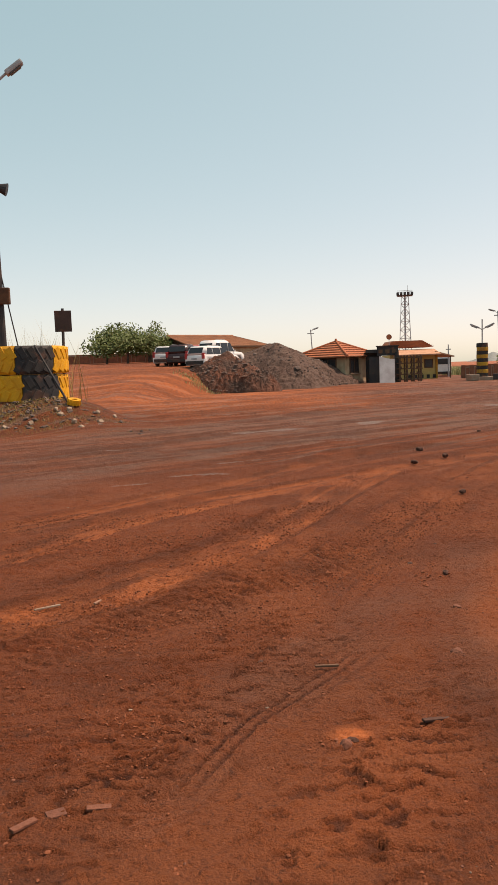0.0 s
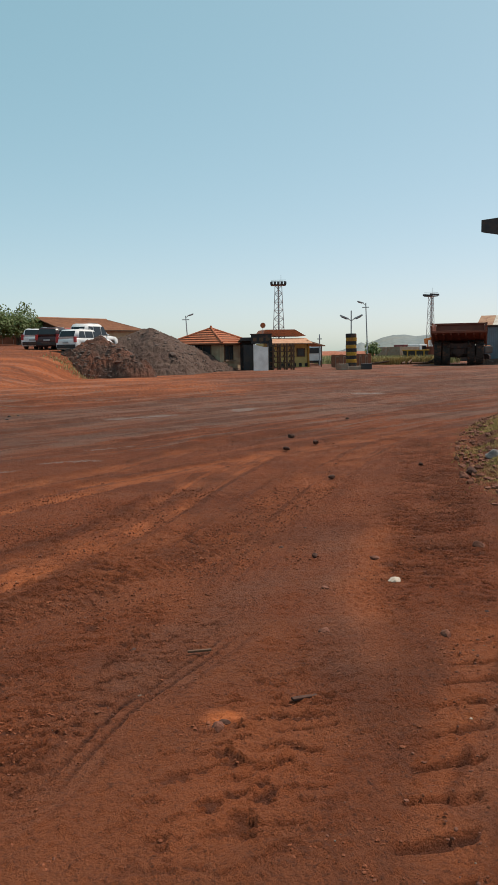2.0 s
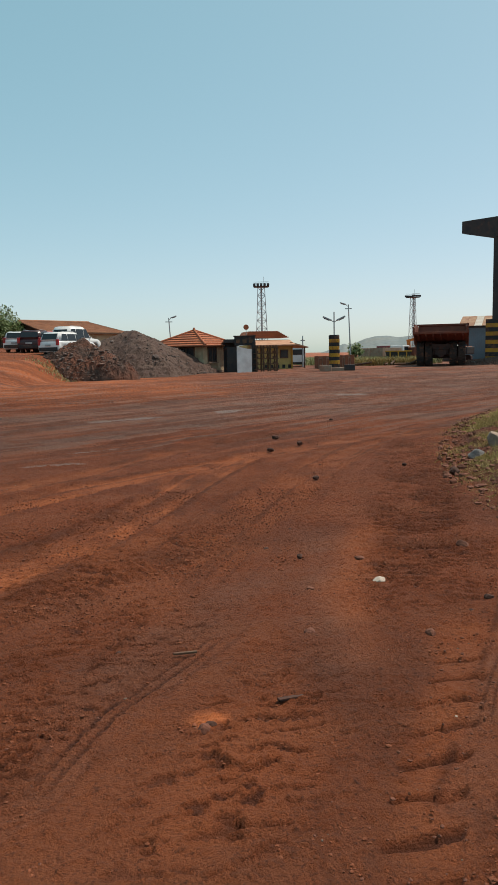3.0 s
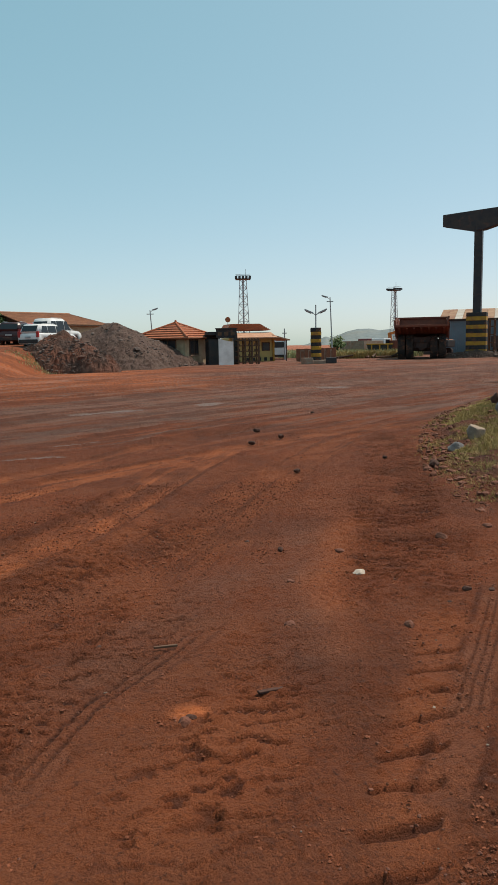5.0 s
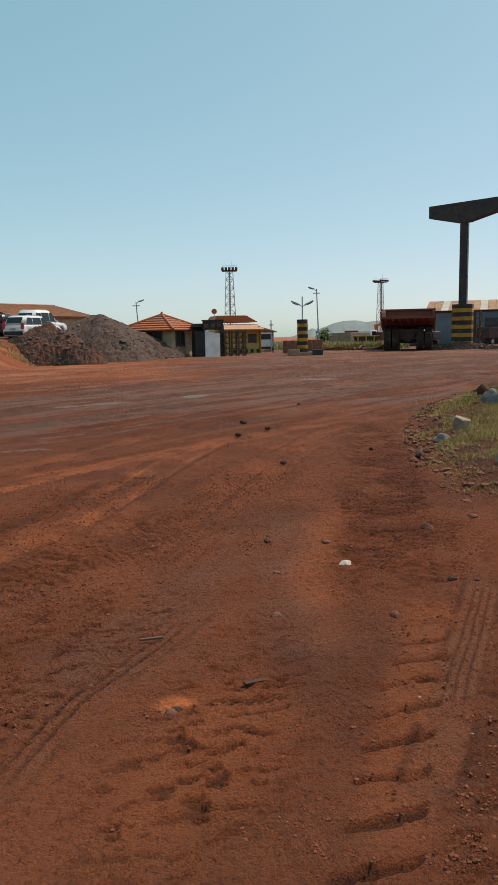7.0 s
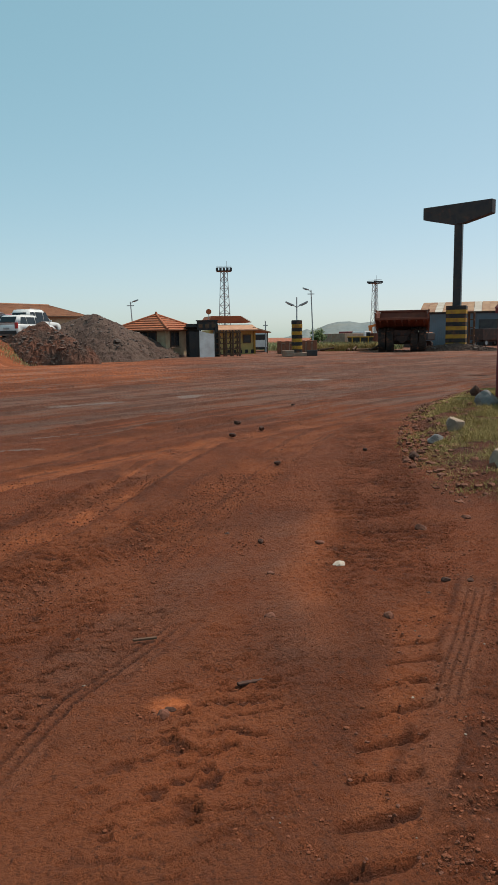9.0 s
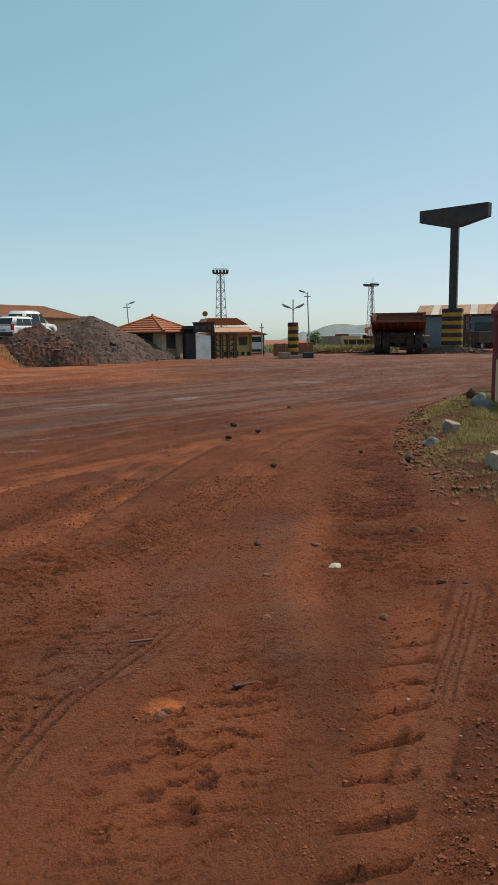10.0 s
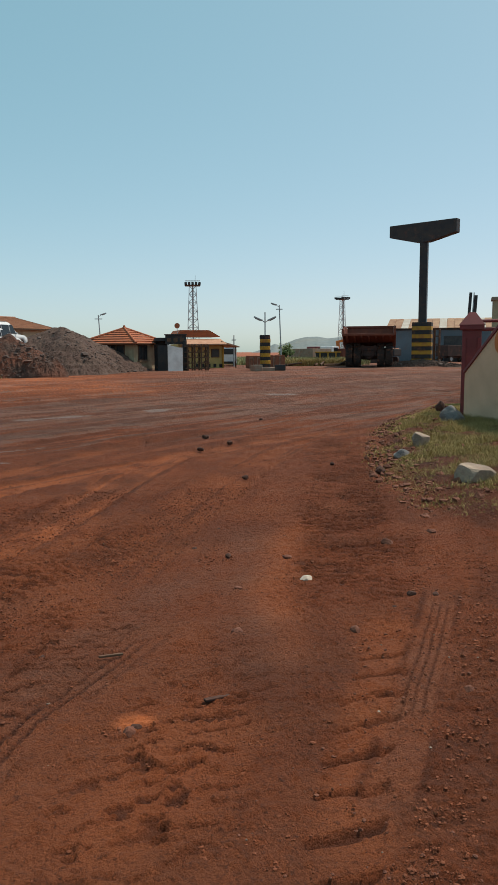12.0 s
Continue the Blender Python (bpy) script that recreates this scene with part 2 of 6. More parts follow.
def joined(bm, own):
    if bm is None:
        return own
    me = bpy.data.meshes.new("t")
    own.to_mesh(me)
    own.free()
    bm.from_mesh(me)
    bpy.data.meshes.remove(me)
    return bm


def rod(p0, p1, r0, r1=None, seg=8, bm=None):
    """A round bar from p0 to p1."""
    p0, p1 = Vector(p0), Vector(p1)
    own = bmesh.new()
    d = p1 - p0
    m = Matrix.Translation((p0 + p1) / 2) @ d.to_track_quat("Z", "Y").to_matrix().to_4x4()
    bmesh.ops.create_cone(own, cap_ends=True, segments=seg, radius1=r0, radius2=r1 if r1 is not None else r0, depth=d.length, matrix=m)
    return joined(bm, own)


def extruded(profile, axis, a, b, bevel=0.0, bm=None):
    """A flat outline of (u, v) drawn out from a to b along 'x' (u=y, v=z) or 'y' (u=x, v=z) or 'z' (u=x, v=y)."""
    own = bmesh.new()
    put = {"x": lambda u, v, w: (w, u, v), "y": lambda u, v, w: (u, w, v), "z": lambda u, v, w: (u, v, w)}[axis]
    lo = [own.verts.new(put(u, v, a)) for u, v in profile]
    hi = [own.verts.new(put(u, v, b)) for u, v in profile]
    own.faces.new(lo)
    own.faces.new(hi[::-1])
    k = len(profile)
    for i in range(k):
        own.faces.new((lo[i], lo[(i + 1) % k], hi[(i + 1) % k], hi[i]))
    bmesh.ops.recalc_face_normals(own, faces=own.faces)
    if bevel:
        bmesh.ops.bevel(own, geom=own.edges[:], offset=bevel, segments=1, affect="EDGES")
    return joined(bm, own)


def lathe(profile, seg=24, axis="z", bm=None):
    """A closed ring outline of (radius, height) turned round the axis."""
    own = bmesh.new()
    rings = []
    for i in range(seg):
        a = 2 * math.pi * i / seg
        ring = []
        for r, h in profile:
            u, v = r * math.cos(a), r * math.sin(a)
            ring.append(own.verts.new((u, v, h) if axis == "z" else (h, u, v)))
        rings.append(ring)
    k = len(profile)
    for i in range(seg):
        p, q = rings[i], rings[(i + 1) % seg]
        for j in range(k):
            own.faces.new((p[j], q[j], q[(j + 1) % k], p[(j + 1) % k]))
    bmesh.ops.recalc_face_normals(own, faces=own.faces)
    return joined(bm, own)


def tyre_mesh(R, width, hole, lugs=0, lug_h=0.04, axis="x", seg=36):
    """A tyre with rounded shoulders and, if asked, lugs across its tread."""
    w = width / 2
    prof = [(hole, -w * 0.75), (hole + (R - hole) * 0.35, -w * 1.0), (R * 0.93, -w * 0.97), (R * 0.985, -w * 0.8), (R, -w * 0.4),
            (R, w * 0.4), (R * 0.985, w * 0.8), (R * 0.93, w * 0.97), (hole + (R - hole) * 0.35, w * 1.0), (hole, w * 0.75)]
    bm = lathe(prof, seg, axis)
    for i in range(lugs):
        for side in (-1, 1):
            a = 2 * math.pi * (i + 0.25 * side) / lugs
            rot = Matrix.Rotation(a, 4, "X" if axis == "x" else "Z")
            wide = 2 * math.pi * R / lugs * 0.45
            if axis == "x":
                bm = box(0, 0, 0, w * 0.95, wide, lug_h * 2, 0, rot @ Matrix.Translation((side * w * 0.5, 0, R)) @ Matrix.Rotation(side * 0.25, 4, "Z"), bm)
            else:
                bm = box(0, 0, 0, lug_h * 2, wide, w * 0.95, 0, rot @ Matrix.Translation((R, 0, side * w * 0.5)) @ Matrix.Rotation(side * 0.25, 4, "X"), bm)
    return bm


def rock(size, seed, flat=0.6, sub=2):
    """An angular stone resting with its base near z = 0."""
    rnd = random.Random(seed)
    bm = bmesh.new()
    bmesh.ops.create_icosphere(bm, subdivisions=sub, radius=1)
    planes = [(Vector((rnd.uniform(-1, 1), rnd.uniform(-1, 1), rnd.uniform(-0.6, 1))).normalized(), rnd.uniform(0.55, 0.9)) for _ in range(9)]
    for v in bm.verts:
        for nrm, d in planes:
            over = v.co.dot(nrm) - d
            if over > 0:
                v.co -= nrm * over * 0.9
        if flat < 0.6:
            for nrm, d in ((Vector((0.15, -0.22, 1)).normalized(), 0.36), (Vector((0.15, -1, -0.25)).normalized(), 0.5), (Vector((-1, -0.3, 0.1)).normalized(), 0.7)):
                over = v.co.dot(nrm) - d
                if over > 0:
                    v.co -= nrm * over * 0.95
        v.co *= 1 + 0.09 * noise.noise(v.co * 2.3 + Vector((seed * 3.1, 0, 0)))
        v.co = Vector((v.co.x * size[0] / 2, v.co.y * size[1] / 2, (v.co.z + 0.55) * size[2] / 1.45))
    return bm


def vnoise(x, y, seed=0):
    """Smooth value noise of arrays, 0 to 1."""
    xi, yi = np.floor(x), np.floor(y)
    xf, yf = x - xi, y - yi
    xf, yf = xf * xf * (3 - 2 * xf), yf * yf * (3 - 2 * yf)

    def h(a, b):
        v = np.sin(a * 127.1 + b * 311.7 + seed * 74.7) * 43758.5453
        return v - np.floor(v)
    return (h(xi, yi) * (1 - xf) + h(xi + 1, yi) * xf) * (1 - yf) + (h(xi, yi + 1) * (1 - xf) + h(xi + 1, yi + 1) * xf) * yf


def fbm(x, y, octaves=4, seed=0):
    s, a, tot = 0.0, 1.0, 0.0
    for k in range(octaves):
        s = s + a * vnoise(x * 2 ** k + 17.3 * k, y * 2 ** k - 9.1 * k, seed + k)
        tot += a
        a *= 0.5
    return s / tot


def smooth(a, b, v):
    t = np.clip((v - a) / (b - a), 0, 1)
    return t * t * (3 - 2 * t)


def verge_edge(y):
    """Where the weedy verge begins, as x for each y."""
    k = np.clip(np.asarray(y, float) - 5.7, -1, 14)
    return 3.55 + 0.19 * k + 0.029 * k * k


def terrain(x, y):
    """The lie of the land without its ruts: a flat yard that climbs to the car park, banked earth by the tyre wall and the verge."""
    x, y = np.asarray(x, float), np.asarray(y, float)
    start = 34 + 16 * smooth(-7.5, -2.0, x) + 2.0 * smooth(-3, -1, x)
    ramp = (1.95 * smooth(start, 55.5, y) + 0.028 * np.clip(y - 56, 0, 40)) * smooth(2.4, -0.2, x)
    bank = 0.82 * np.exp(-(((x + 7.0) / 2.75) ** 4 + ((y - 22.4) / 2.3) ** 4)) + 0.22 * np.exp(-(((x + 5.0) / 1.9) ** 2 + ((y - 21.4) / 2.3) ** 2))
    v = x - verge_edge(y)
    verge = 0.13 * smooth(0.0, 0.7, v - 0.5 * (vnoise(x * 0.9, y * 0.9, 5) - 0.5)) * smooth(5.2, 6.4, y) * smooth(24, 18, y)
    roll = 0.10 * (fbm(x * 0.06, y * 0.06, 2, 3) - 0.5) * smooth(20, 60, np.hypot(x, y))
    return ramp + bank + verge + roll


def on_ground(x, y):
    return float(terrain(x, y))


# the ground: one sheet to the horizon, finer where the yard is walked
def graded(lo, hi, fine, out_rate, far, far_rate, limit):
    mid = np.arange(lo, hi + fine / 2, fine)

    def tail(start, sign):
        pts, p, s = [], start, fine
        while abs(p - start) < limit:
            d = abs(p - start)
            s = fine + out_rate * d if d < far else s * (1 + far_rate)
            p += sign * s
            pts.append(p)
        return pts
    return np.array(tail(mid[0], -1)[::-1] + list(mid) + tail(mid[-1], 1))


def along(x, y, p0, p1, bend=0.0):
    """How far along and across the way from p0 to p1 each point lies; bend: how far its middle bows out, in metres."""
    (ax, ay), (bx, by) = p0, p1
    L = math.hypot(bx - ax, by - ay)
    ux, uy = (bx - ax) / L, (by - ay) / L
    s = (x - ax) * ux + (y - ay) * uy
    w = -(x - ax) * uy + (y - ay) * ux
    q = np.clip(s / L, -0.3, 1.3)
    return s, w - bend * 4 * q * (1 - q), L


def band(x, y, p0, p1, bend, width, soft, fade=0.6, ragged=0.0):
    s, w, L = along(x, y, p0, p1, bend)
    w = w + ragged * soft * 1.8
    return smooth(width / 2 + soft, width / 2 - soft, np.abs(w)) * smooth(-fade, fade, s) * smooth(L + fade, L - fade, s)


def way(x, y, pts):
    """How far along and across a way through several points each place lies: the distance along, the offset to its left, and the whole length."""
    best, s_all, w_all, run = np.full(x.shape, 1e9), np.zeros(x.shape), np.full(x.shape, 1e3), 0.0
    for k, ((ax, ay), (bx, by)) in enumerate(zip(pts, pts[1:])):
        L = math.hypot(bx - ax, by - ay)
        ux, uy = (bx - ax) / L, (by - ay) / L
        s = (x - ax) * ux + (y - ay) * uy
        w = -(x - ax) * uy + (y - ay) * ux
        q = np.clip(s, -1e9 if k == 0 else 0, 1e9 if k == len(pts) - 2 else L)
        d = np.hypot(s - q, w)
        near = d < best
        best = np.where(near, d, best)
        s_all = np.where(near, run + q, s_all)
        w_all = np.where(near, np.sign(w) * d, w_all)
        run += L
    return s_all, w_all, run


def strip(x, y, pts, width, soft, fade=0.6, ragged=0.0):
    """A band along a way through several points, 0 to 1, with ragged edges; width: one, or one at each end."""
    s, w, L = way(x, y, pts)
    half = width / 2 if not isinstance(width, tuple) else (width[0] + (width[1] - width[0]) * np.clip(s / L, 0, 1)) / 2
    return smooth(half + soft, half - soft, np.abs(w + ragged * soft * 1.8)) * smooth(-fade, fade, s) * smooth(L + fade, L - fade, s)


LUG_WAY = ((0.72, 1.68), (0.98, 2.1), (1.10, 2.31), (1.20, 2.51), (1.37, 2.73), (1.49, 2.95), (1.66, 3.17), (1.76, 3.4), (1.95, 3.75))
CAR_WAY = ((1.1, 2.1), (1.2, 2.24), (1.38, 2.46), (1.55, 2.70), (1.75, 3.0), (1.99, 3.32), (2.41, 3.90), (2.75, 4.4))
OLD_WAY = ((-0.66, 2.25), (-0.33, 2.6), (-0.04, 3.2), (0.40, 3.73), (0.8, 4.28))


def build_ground():
    gx = graded(-1.3, 3.0, 0.0105, 0.02, 60, 0.09, 3600)
    gy = graded(1.75, 5.0, 0.0105, 0.0052, 62, 0.06, 3600)
    gy = gy[(gy >= 1.7) | (np.arange(len(gy)) % 9 == 0)]
    X, Y = np.meshgrid(gx, gy)
    near = smooth(26, 9, np.hypot(X, Y))
    Z = terrain(X, Y)
    Z += near * (0.05 * (fbm(X * 0.9, Y * 0.9, 3, 1) - 0.5) + 0.022 * (fbm(X * 5, Y * 5, 3, 2) - 0.5))
    grain = fbm(X * 18, Y * 18, 2, 4) - 0.5
    Z += near * 0.012 * grain
    crumb = np.abs(fbm(X * 9, Y * 9, 3, 81) - 0.5)
    Z += near * (0.035 * (0.12 - np.minimum(crumb, 0.12)) + 0.010 * np.maximum(fbm(X * 26, Y * 26, 2, 83) - 0.62, 0) * 6)
    far_ruts = smooth(8, 18, Y) * smooth(75, 35, Y)
    rutline = fbm((X * 0.62 - Y * 0.78) * 1.7, (X * 0.78 + Y * 0.62) * 0.13, 4, 8)
    Z += far_ruts * 0.24 * (rutline - 0.5)

    orange, grey, dark, wet = (np.zeros_like(X) for _ in range(4))

    ragged = fbm(X * 1.3, Y * 1.3, 3, 11) - 0.5
    wobble, jitter, wear = fbm(X * 1.7, Y * 1.7, 2, 71) - 0.5, fbm(X * 4, Y * 4, 3, 6) - 0.5, fbm(X * 2.6, Y * 2.6, 3, 14)

    def lay(target, mask, amount=1.0):
        np.maximum(target, mask * amount, out=target)

    # sweeps of orange dust where wheels have rolled, pressed in, with dark crumbled edges
    for pts, width, amount in ((((-2.4, 4.2), (-1.65, 4.61), (-1.01, 5.12), (-0.24, 6.3), (0.44, 7.64), (1.13, 9.29), (2.23, 11.15), (4.34, 12.78), (6.5, 13.6)), 0.62, 1.0),
                               (((-3.2, 5.3), (-2.25, 6.39), (-1.48, 7.69), (-0.31, 8.98), (1.25, 10.23), (3.6, 12.0)), 0.6, 0.9),
                               (((-4.2, 6.6), (-2.66, 7.61), (-1.66, 8.68), (-0.34, 10.09), (1.88, 13.58)), 0.55, 0.75),
                               (((0.5, 5.2), (1.6, 7.4), (2.9, 9.8), (4.8, 12.6)), 0.7, 0.6),
                               (((-6.0, 24.0), (0.5, 26.0), (6.0, 31.0)), 1.6, 0.8), (((-9.0, 26.0), (-2.0, 29.5), (3.0, 36.0)), 1.8, 0.9)):
        core = strip(X, Y, pts, width, 0.10, 1.2, 0.5 * ragged)
        wide = strip(X, Y, pts, width + 0.3, 0.10, 1.2, 0.5 * ragged)
        rim = np.clip(wide - core, 0, 1)
        s, w, L = way(X, Y, pts)
        lines = fbm(w * 9 + 40 * amount, s * 0.3, 3, 171)
        lay(orange, core * (0.6 + 0.4 * smooth(0.35, 0.6, wear)), 0.6 * amount)
        lay(dark, rim * smooth(0.42, 0.56, wear + 0.3 * (lines - 0.5)), 0.55 * amount)
        lay(dark, wide * smooth(0.57, 0.64, lines), 0.6)
        Z += 0.025 * rim - 0.020 * core + wide * 0.03 * (lines - 0.5)
    lay(dark, strip(X, Y, ((-1.7, 5.45), (-1.15, 5.88), (-0.73, 6.28), (-0.15, 7.07), (0.4, 8.2)), 0.26, 0.12, 0.5, ragged), 0.6)
    lay(orange, strip(X, Y, ((0.85, 1.9), (1.2, 2.51), (1.66, 3.17), (2.1, 4.0)), 0.36, 0.16, 0.3, ragged), 0.4)
    lay(orange, strip(X, Y, ((0.0, 2.0), (0.45, 2.6), (0.6, 3.3)), 0.55, 0.25, 0.4, ragged), 0.4)
    lay(orange, strip(X, Y, ((1.15, 3.2), (1.5, 4.4), (2.4, 6.6)), 0.4, 0.2, 0.8, ragged), 0.45)
    lay(orange, np.exp(-(((X - 0.40) / 0.11) ** 2 + ((Y - 3.03) / 0.09) ** 2)) * (0.5 + 0.5 * smooth(0.3, 0.5, wear)))
    lay(orange, smooth(24, 33, Y + 0.1 * X) * smooth(11, 1, X) * smooth(70, 50, Y) * (0.45 + 0.55 * fbm(X * 0.3, Y * 0.3, 3, 21)), 0.8)
    # grey half-dry mud
    lay(grey, band(X, Y, (-5.5, 11.5), (11.0, 29.5), 1.1, 5.6, 1.0, 3.0, ragged=ragged) * (0.35 + 0.65 * smooth(0.35, 0.6, rutline)), 0.85)
    lay(grey, band(X, Y, (8.0, 26.0), (60.0, 62.0), 2.5, 8.0, 3.0, 8.0, ragged=ragged), 0.7)
    lay(grey, smooth(40, 60, Y) * smooth(4, 12, X) * fbm(X * 0.2, Y * 0.5, 3, 33), 0.7)
    lay(grey, band(X, Y, (1.0, 3.1), (2.0, 6.4), 0.1, 0.3, 0.18, 0.6, ragged=ragged), 0.28)
    lay(grey, band(X, Y, (-0.2, 3.1), (1.3, 5.3), 0.05, 0.4, 0.2, 0.6, ragged=ragged), 0.28)
    # dark churned earth
    churn = strip(X, Y, ((1.85, 4.1), (2.05, 4.45), (2.6, 5.75), (3.75, 8.4), (5.5, 12.2)), (0.75, 1.4), 0.3, 0.6, ragged)
    lay(dark, churn * (0.25 + 0.75 * smooth(0.38, 0.6, wear)), 0.5)
    rough = smooth(0.02, 0.16, X - np.interp(Y, (1.6, 2.16, 2.39, 2.77, 3.34, 3.87, 4.35, 6.0), (0.85, 1.13, 1.35, 1.66, 2.14, 2.52, 2.88, 3.7)) + 0.1 * ragged) * smooth(6.6, 5.4, Y) * smooth(1.2, 1.6, Y) * smooth(6.5, 4.5, X)
    lay(dark, rough * (0.35 + 0.65 * smooth(0.35, 0.6, wear)), 0.45)
    lay(dark, band(X, Y, (0.3, 7.5), (1.5, 9.8), 0.0, 0.25, 0.1, 0.4, ragged=ragged), 0.7)
    lay(dark, smooth(-0.1, 0.5, X - verge_edge(Y)) * smooth(5, 6, Y) * smooth(24, 18, Y), 0.95)
    lay(dark, np.exp(-(((X + 6.5) / 3.4) ** 4 + ((Y - 21.6) / 2.4) ** 4)) * 0.6)
    lay(orange, smooth(0.52, 0.66, fbm(X * 0.45 + 5, Y * 0.45, 4, 44)) * smooth(16, 9, Y), 0.3)
    lay(dark, smooth(0.56, 0.68, fbm(X * 0.8 + 9, Y * 0.8, 4, 47)) * smooth(16, 9, Y), 0.35)
    # cracks and torn edges lying across the wheels' way, thick where lugs have bitten
    torn = fbm(X * 10.0 + 3 * wobble, Y * 34.0 + 4 * jitter, 2, 131)
    patch = np.maximum.reduce([churn, rough * 0.6, strip(X, Y, ((-0.95, 2.3), (-0.45, 3.2), (0.35, 4.5)), 0.75, 0.2, 0.5, ragged), strip(X, Y, ((0.15, 2.1), (0.5, 2.7), (0.95, 3.7)), 0.55, 0.15, 0.4, ragged),
                               strip(X, Y, ((-1.8, 3.9), (-0.6, 5.0), (0.9, 6.6)), 0.6, 0.2, 0.6, ragged), strip(X, Y, ((-1.7, 5.45), (-0.73, 6.28), (0.4, 8.2)), 0.4, 0.15, 0.5, ragged),
                               0.45 * smooth(0.5, 0.62, fbm(X * 0.9, Y * 0.9, 3, 133)) * smooth(14, 8, Y)])
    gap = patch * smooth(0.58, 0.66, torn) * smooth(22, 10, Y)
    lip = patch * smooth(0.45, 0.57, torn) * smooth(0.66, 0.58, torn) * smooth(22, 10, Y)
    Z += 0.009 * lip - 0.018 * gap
    # shade inside the cracks is painted in as dark colour
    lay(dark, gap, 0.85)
    # clods broken off and lying about
    clods = fbm(X * 12, Y * 12, 2, 141) + 0.5 * (fbm(X * 1.5, Y * 1.5, 2, 143) - 0.5)
    Z += near * 0.05 * np.clip(clods - 0.70, 0, 0.2)
    # long streaks drawn by wheels across the yard
    streak = fbm((X * 0.62 - Y * 0.78) * 2.6 + 3, (X * 0.78 + Y * 0.62) * 0.16, 4, 91)
    lay(dark, smooth(0.52, 0.64, streak) * smooth(7, 12, Y) * smooth(120, 60, Y), 0.5)
    thin = fbm((X * 0.62 - Y * 0.78) * 7.5 + 3, (X * 0.78 + Y * 0.62) * 0.3, 3, 95)
    broadline = fbm((X * 0.35 - Y * 0.94) * 1.6 + 8, (X * 0.94 + Y * 0.35) * 0.06, 4, 97)
    # dark damp lines, deepened in colour to make up for weak rut shading
    lay(dark, smooth(0.54, 0.62, broadline) * smooth(22, 32, Y) * smooth(130, 90, Y), 0.65)
    east = np.where(Y > 24, smooth(0.15, 0.26, X / np.maximum(Y, 1)), 1.0)
    lay(grey, east * smooth(0.46, 0.38, broadline) * smooth(22, 32, Y) * smooth(130, 90, Y), 0.9)
    lay(dark, smooth(0.54, 0.64, thin) * smooth(9, 13, Y) * smooth(70, 40, Y), 0.6)
    lay(grey, smooth(0.44, 0.36, thin) * smooth(12, 16, Y) * smooth(60, 35, Y), 0.9)
    Z += smooth(9, 14, Y) * smooth(50, 30, Y) * 0.07 * (thin - 0.5)
    lay(grey, east * smooth(0.46, 0.36, rutline) * smooth(12, 20, Y) * smooth(140, 80, Y), 0.8)
    # ridged mud further out: wavering ruts that cross the view
    wav = 0.8 * (fbm(X * 0.25, Y * 0.25, 2, 151) - 0.5)
    ruts = fbm((0.5 * X - 0.87 * Y) * 1.5 + wav * 3, (0.87 * X + 0.5 * Y) * 0.12, 3, 153)
    ruts_far = fbm((0.25 * X - 0.97 * Y) * 0.55 + wav * 2, (0.97 * X + 0.25 * Y) * 0.05, 3, 157)
    f1, f2 = smooth(9, 14, Y) * smooth(42, 28, Y), smooth(26, 36, Y) * smooth(110, 75, Y)
    Z += f1 * 0.13 * (ruts - 0.5) + f2 * 0.20 * (ruts_far - 0.5) * smooth(-2, 4, X)
    # rut hollows are darkened in colour as painted shade
    lay(dark, f1 * smooth(0.45, 0.36, ruts), 0.6)
    lay(grey, f1 * smooth(0.55, 0.63, ruts) * smooth(-8, 0, X + 0.4 * (Y - 14)) * east, 0.9)
    lay(dark, f2 * smooth(0.45, 0.37, ruts_far), 0.7)
    lay(grey, f2 * smooth(0.55, 0.63, ruts_far) * smooth(2, 9, X), 0.8)
    # standing water
    for px, py, lx, ly, turn in ((3.35, 19.85, 0.5, 0.3, 0.4), (-1.7, 10.45, 0.33, 0.05, 0.25), (-0.85, 11.25, 0.42, 0.06, 0.25), (-3.3, 14.8, 0.6, 0.10, 0.2),
                                 (0.6, 19.2, 1.1, 0.16, 0.35), (9.0, 26.0, 0.8, 0.15, 0.5), (36.0, 55.0, 5.0, 0.7, 0.2), (-0.2, 12.6, 0.4, 0.04, 0.5)):
        u = (X - px) * math.cos(turn) + (Y - py) * math.sin(turn)
        v = -(X - px) * math.sin(turn) + (Y - py) * math.cos(turn)
        lay(wet, smooth(1.25, 0.75, np.hypot(u / lx, v / ly) + 0.9 * (fbm(X * 2.2, Y * 2.2, 3, 9) - 0.5)))
    Z -= wet * 0.01

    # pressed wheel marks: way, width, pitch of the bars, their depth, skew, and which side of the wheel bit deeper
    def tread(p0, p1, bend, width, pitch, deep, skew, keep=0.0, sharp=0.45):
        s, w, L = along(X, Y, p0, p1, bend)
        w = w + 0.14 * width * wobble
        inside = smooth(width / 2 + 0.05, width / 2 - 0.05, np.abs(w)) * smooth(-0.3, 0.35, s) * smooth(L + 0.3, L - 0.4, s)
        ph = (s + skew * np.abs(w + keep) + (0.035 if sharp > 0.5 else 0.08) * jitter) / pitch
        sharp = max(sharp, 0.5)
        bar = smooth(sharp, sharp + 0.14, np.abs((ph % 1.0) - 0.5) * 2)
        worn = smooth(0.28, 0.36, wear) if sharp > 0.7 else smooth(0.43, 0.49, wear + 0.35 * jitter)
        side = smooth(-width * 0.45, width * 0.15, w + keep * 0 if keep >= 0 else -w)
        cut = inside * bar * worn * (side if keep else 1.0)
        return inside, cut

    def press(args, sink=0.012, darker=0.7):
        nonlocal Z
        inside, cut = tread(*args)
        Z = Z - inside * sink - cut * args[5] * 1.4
        # the sunken bars also get their shade as dark colour
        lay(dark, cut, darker)

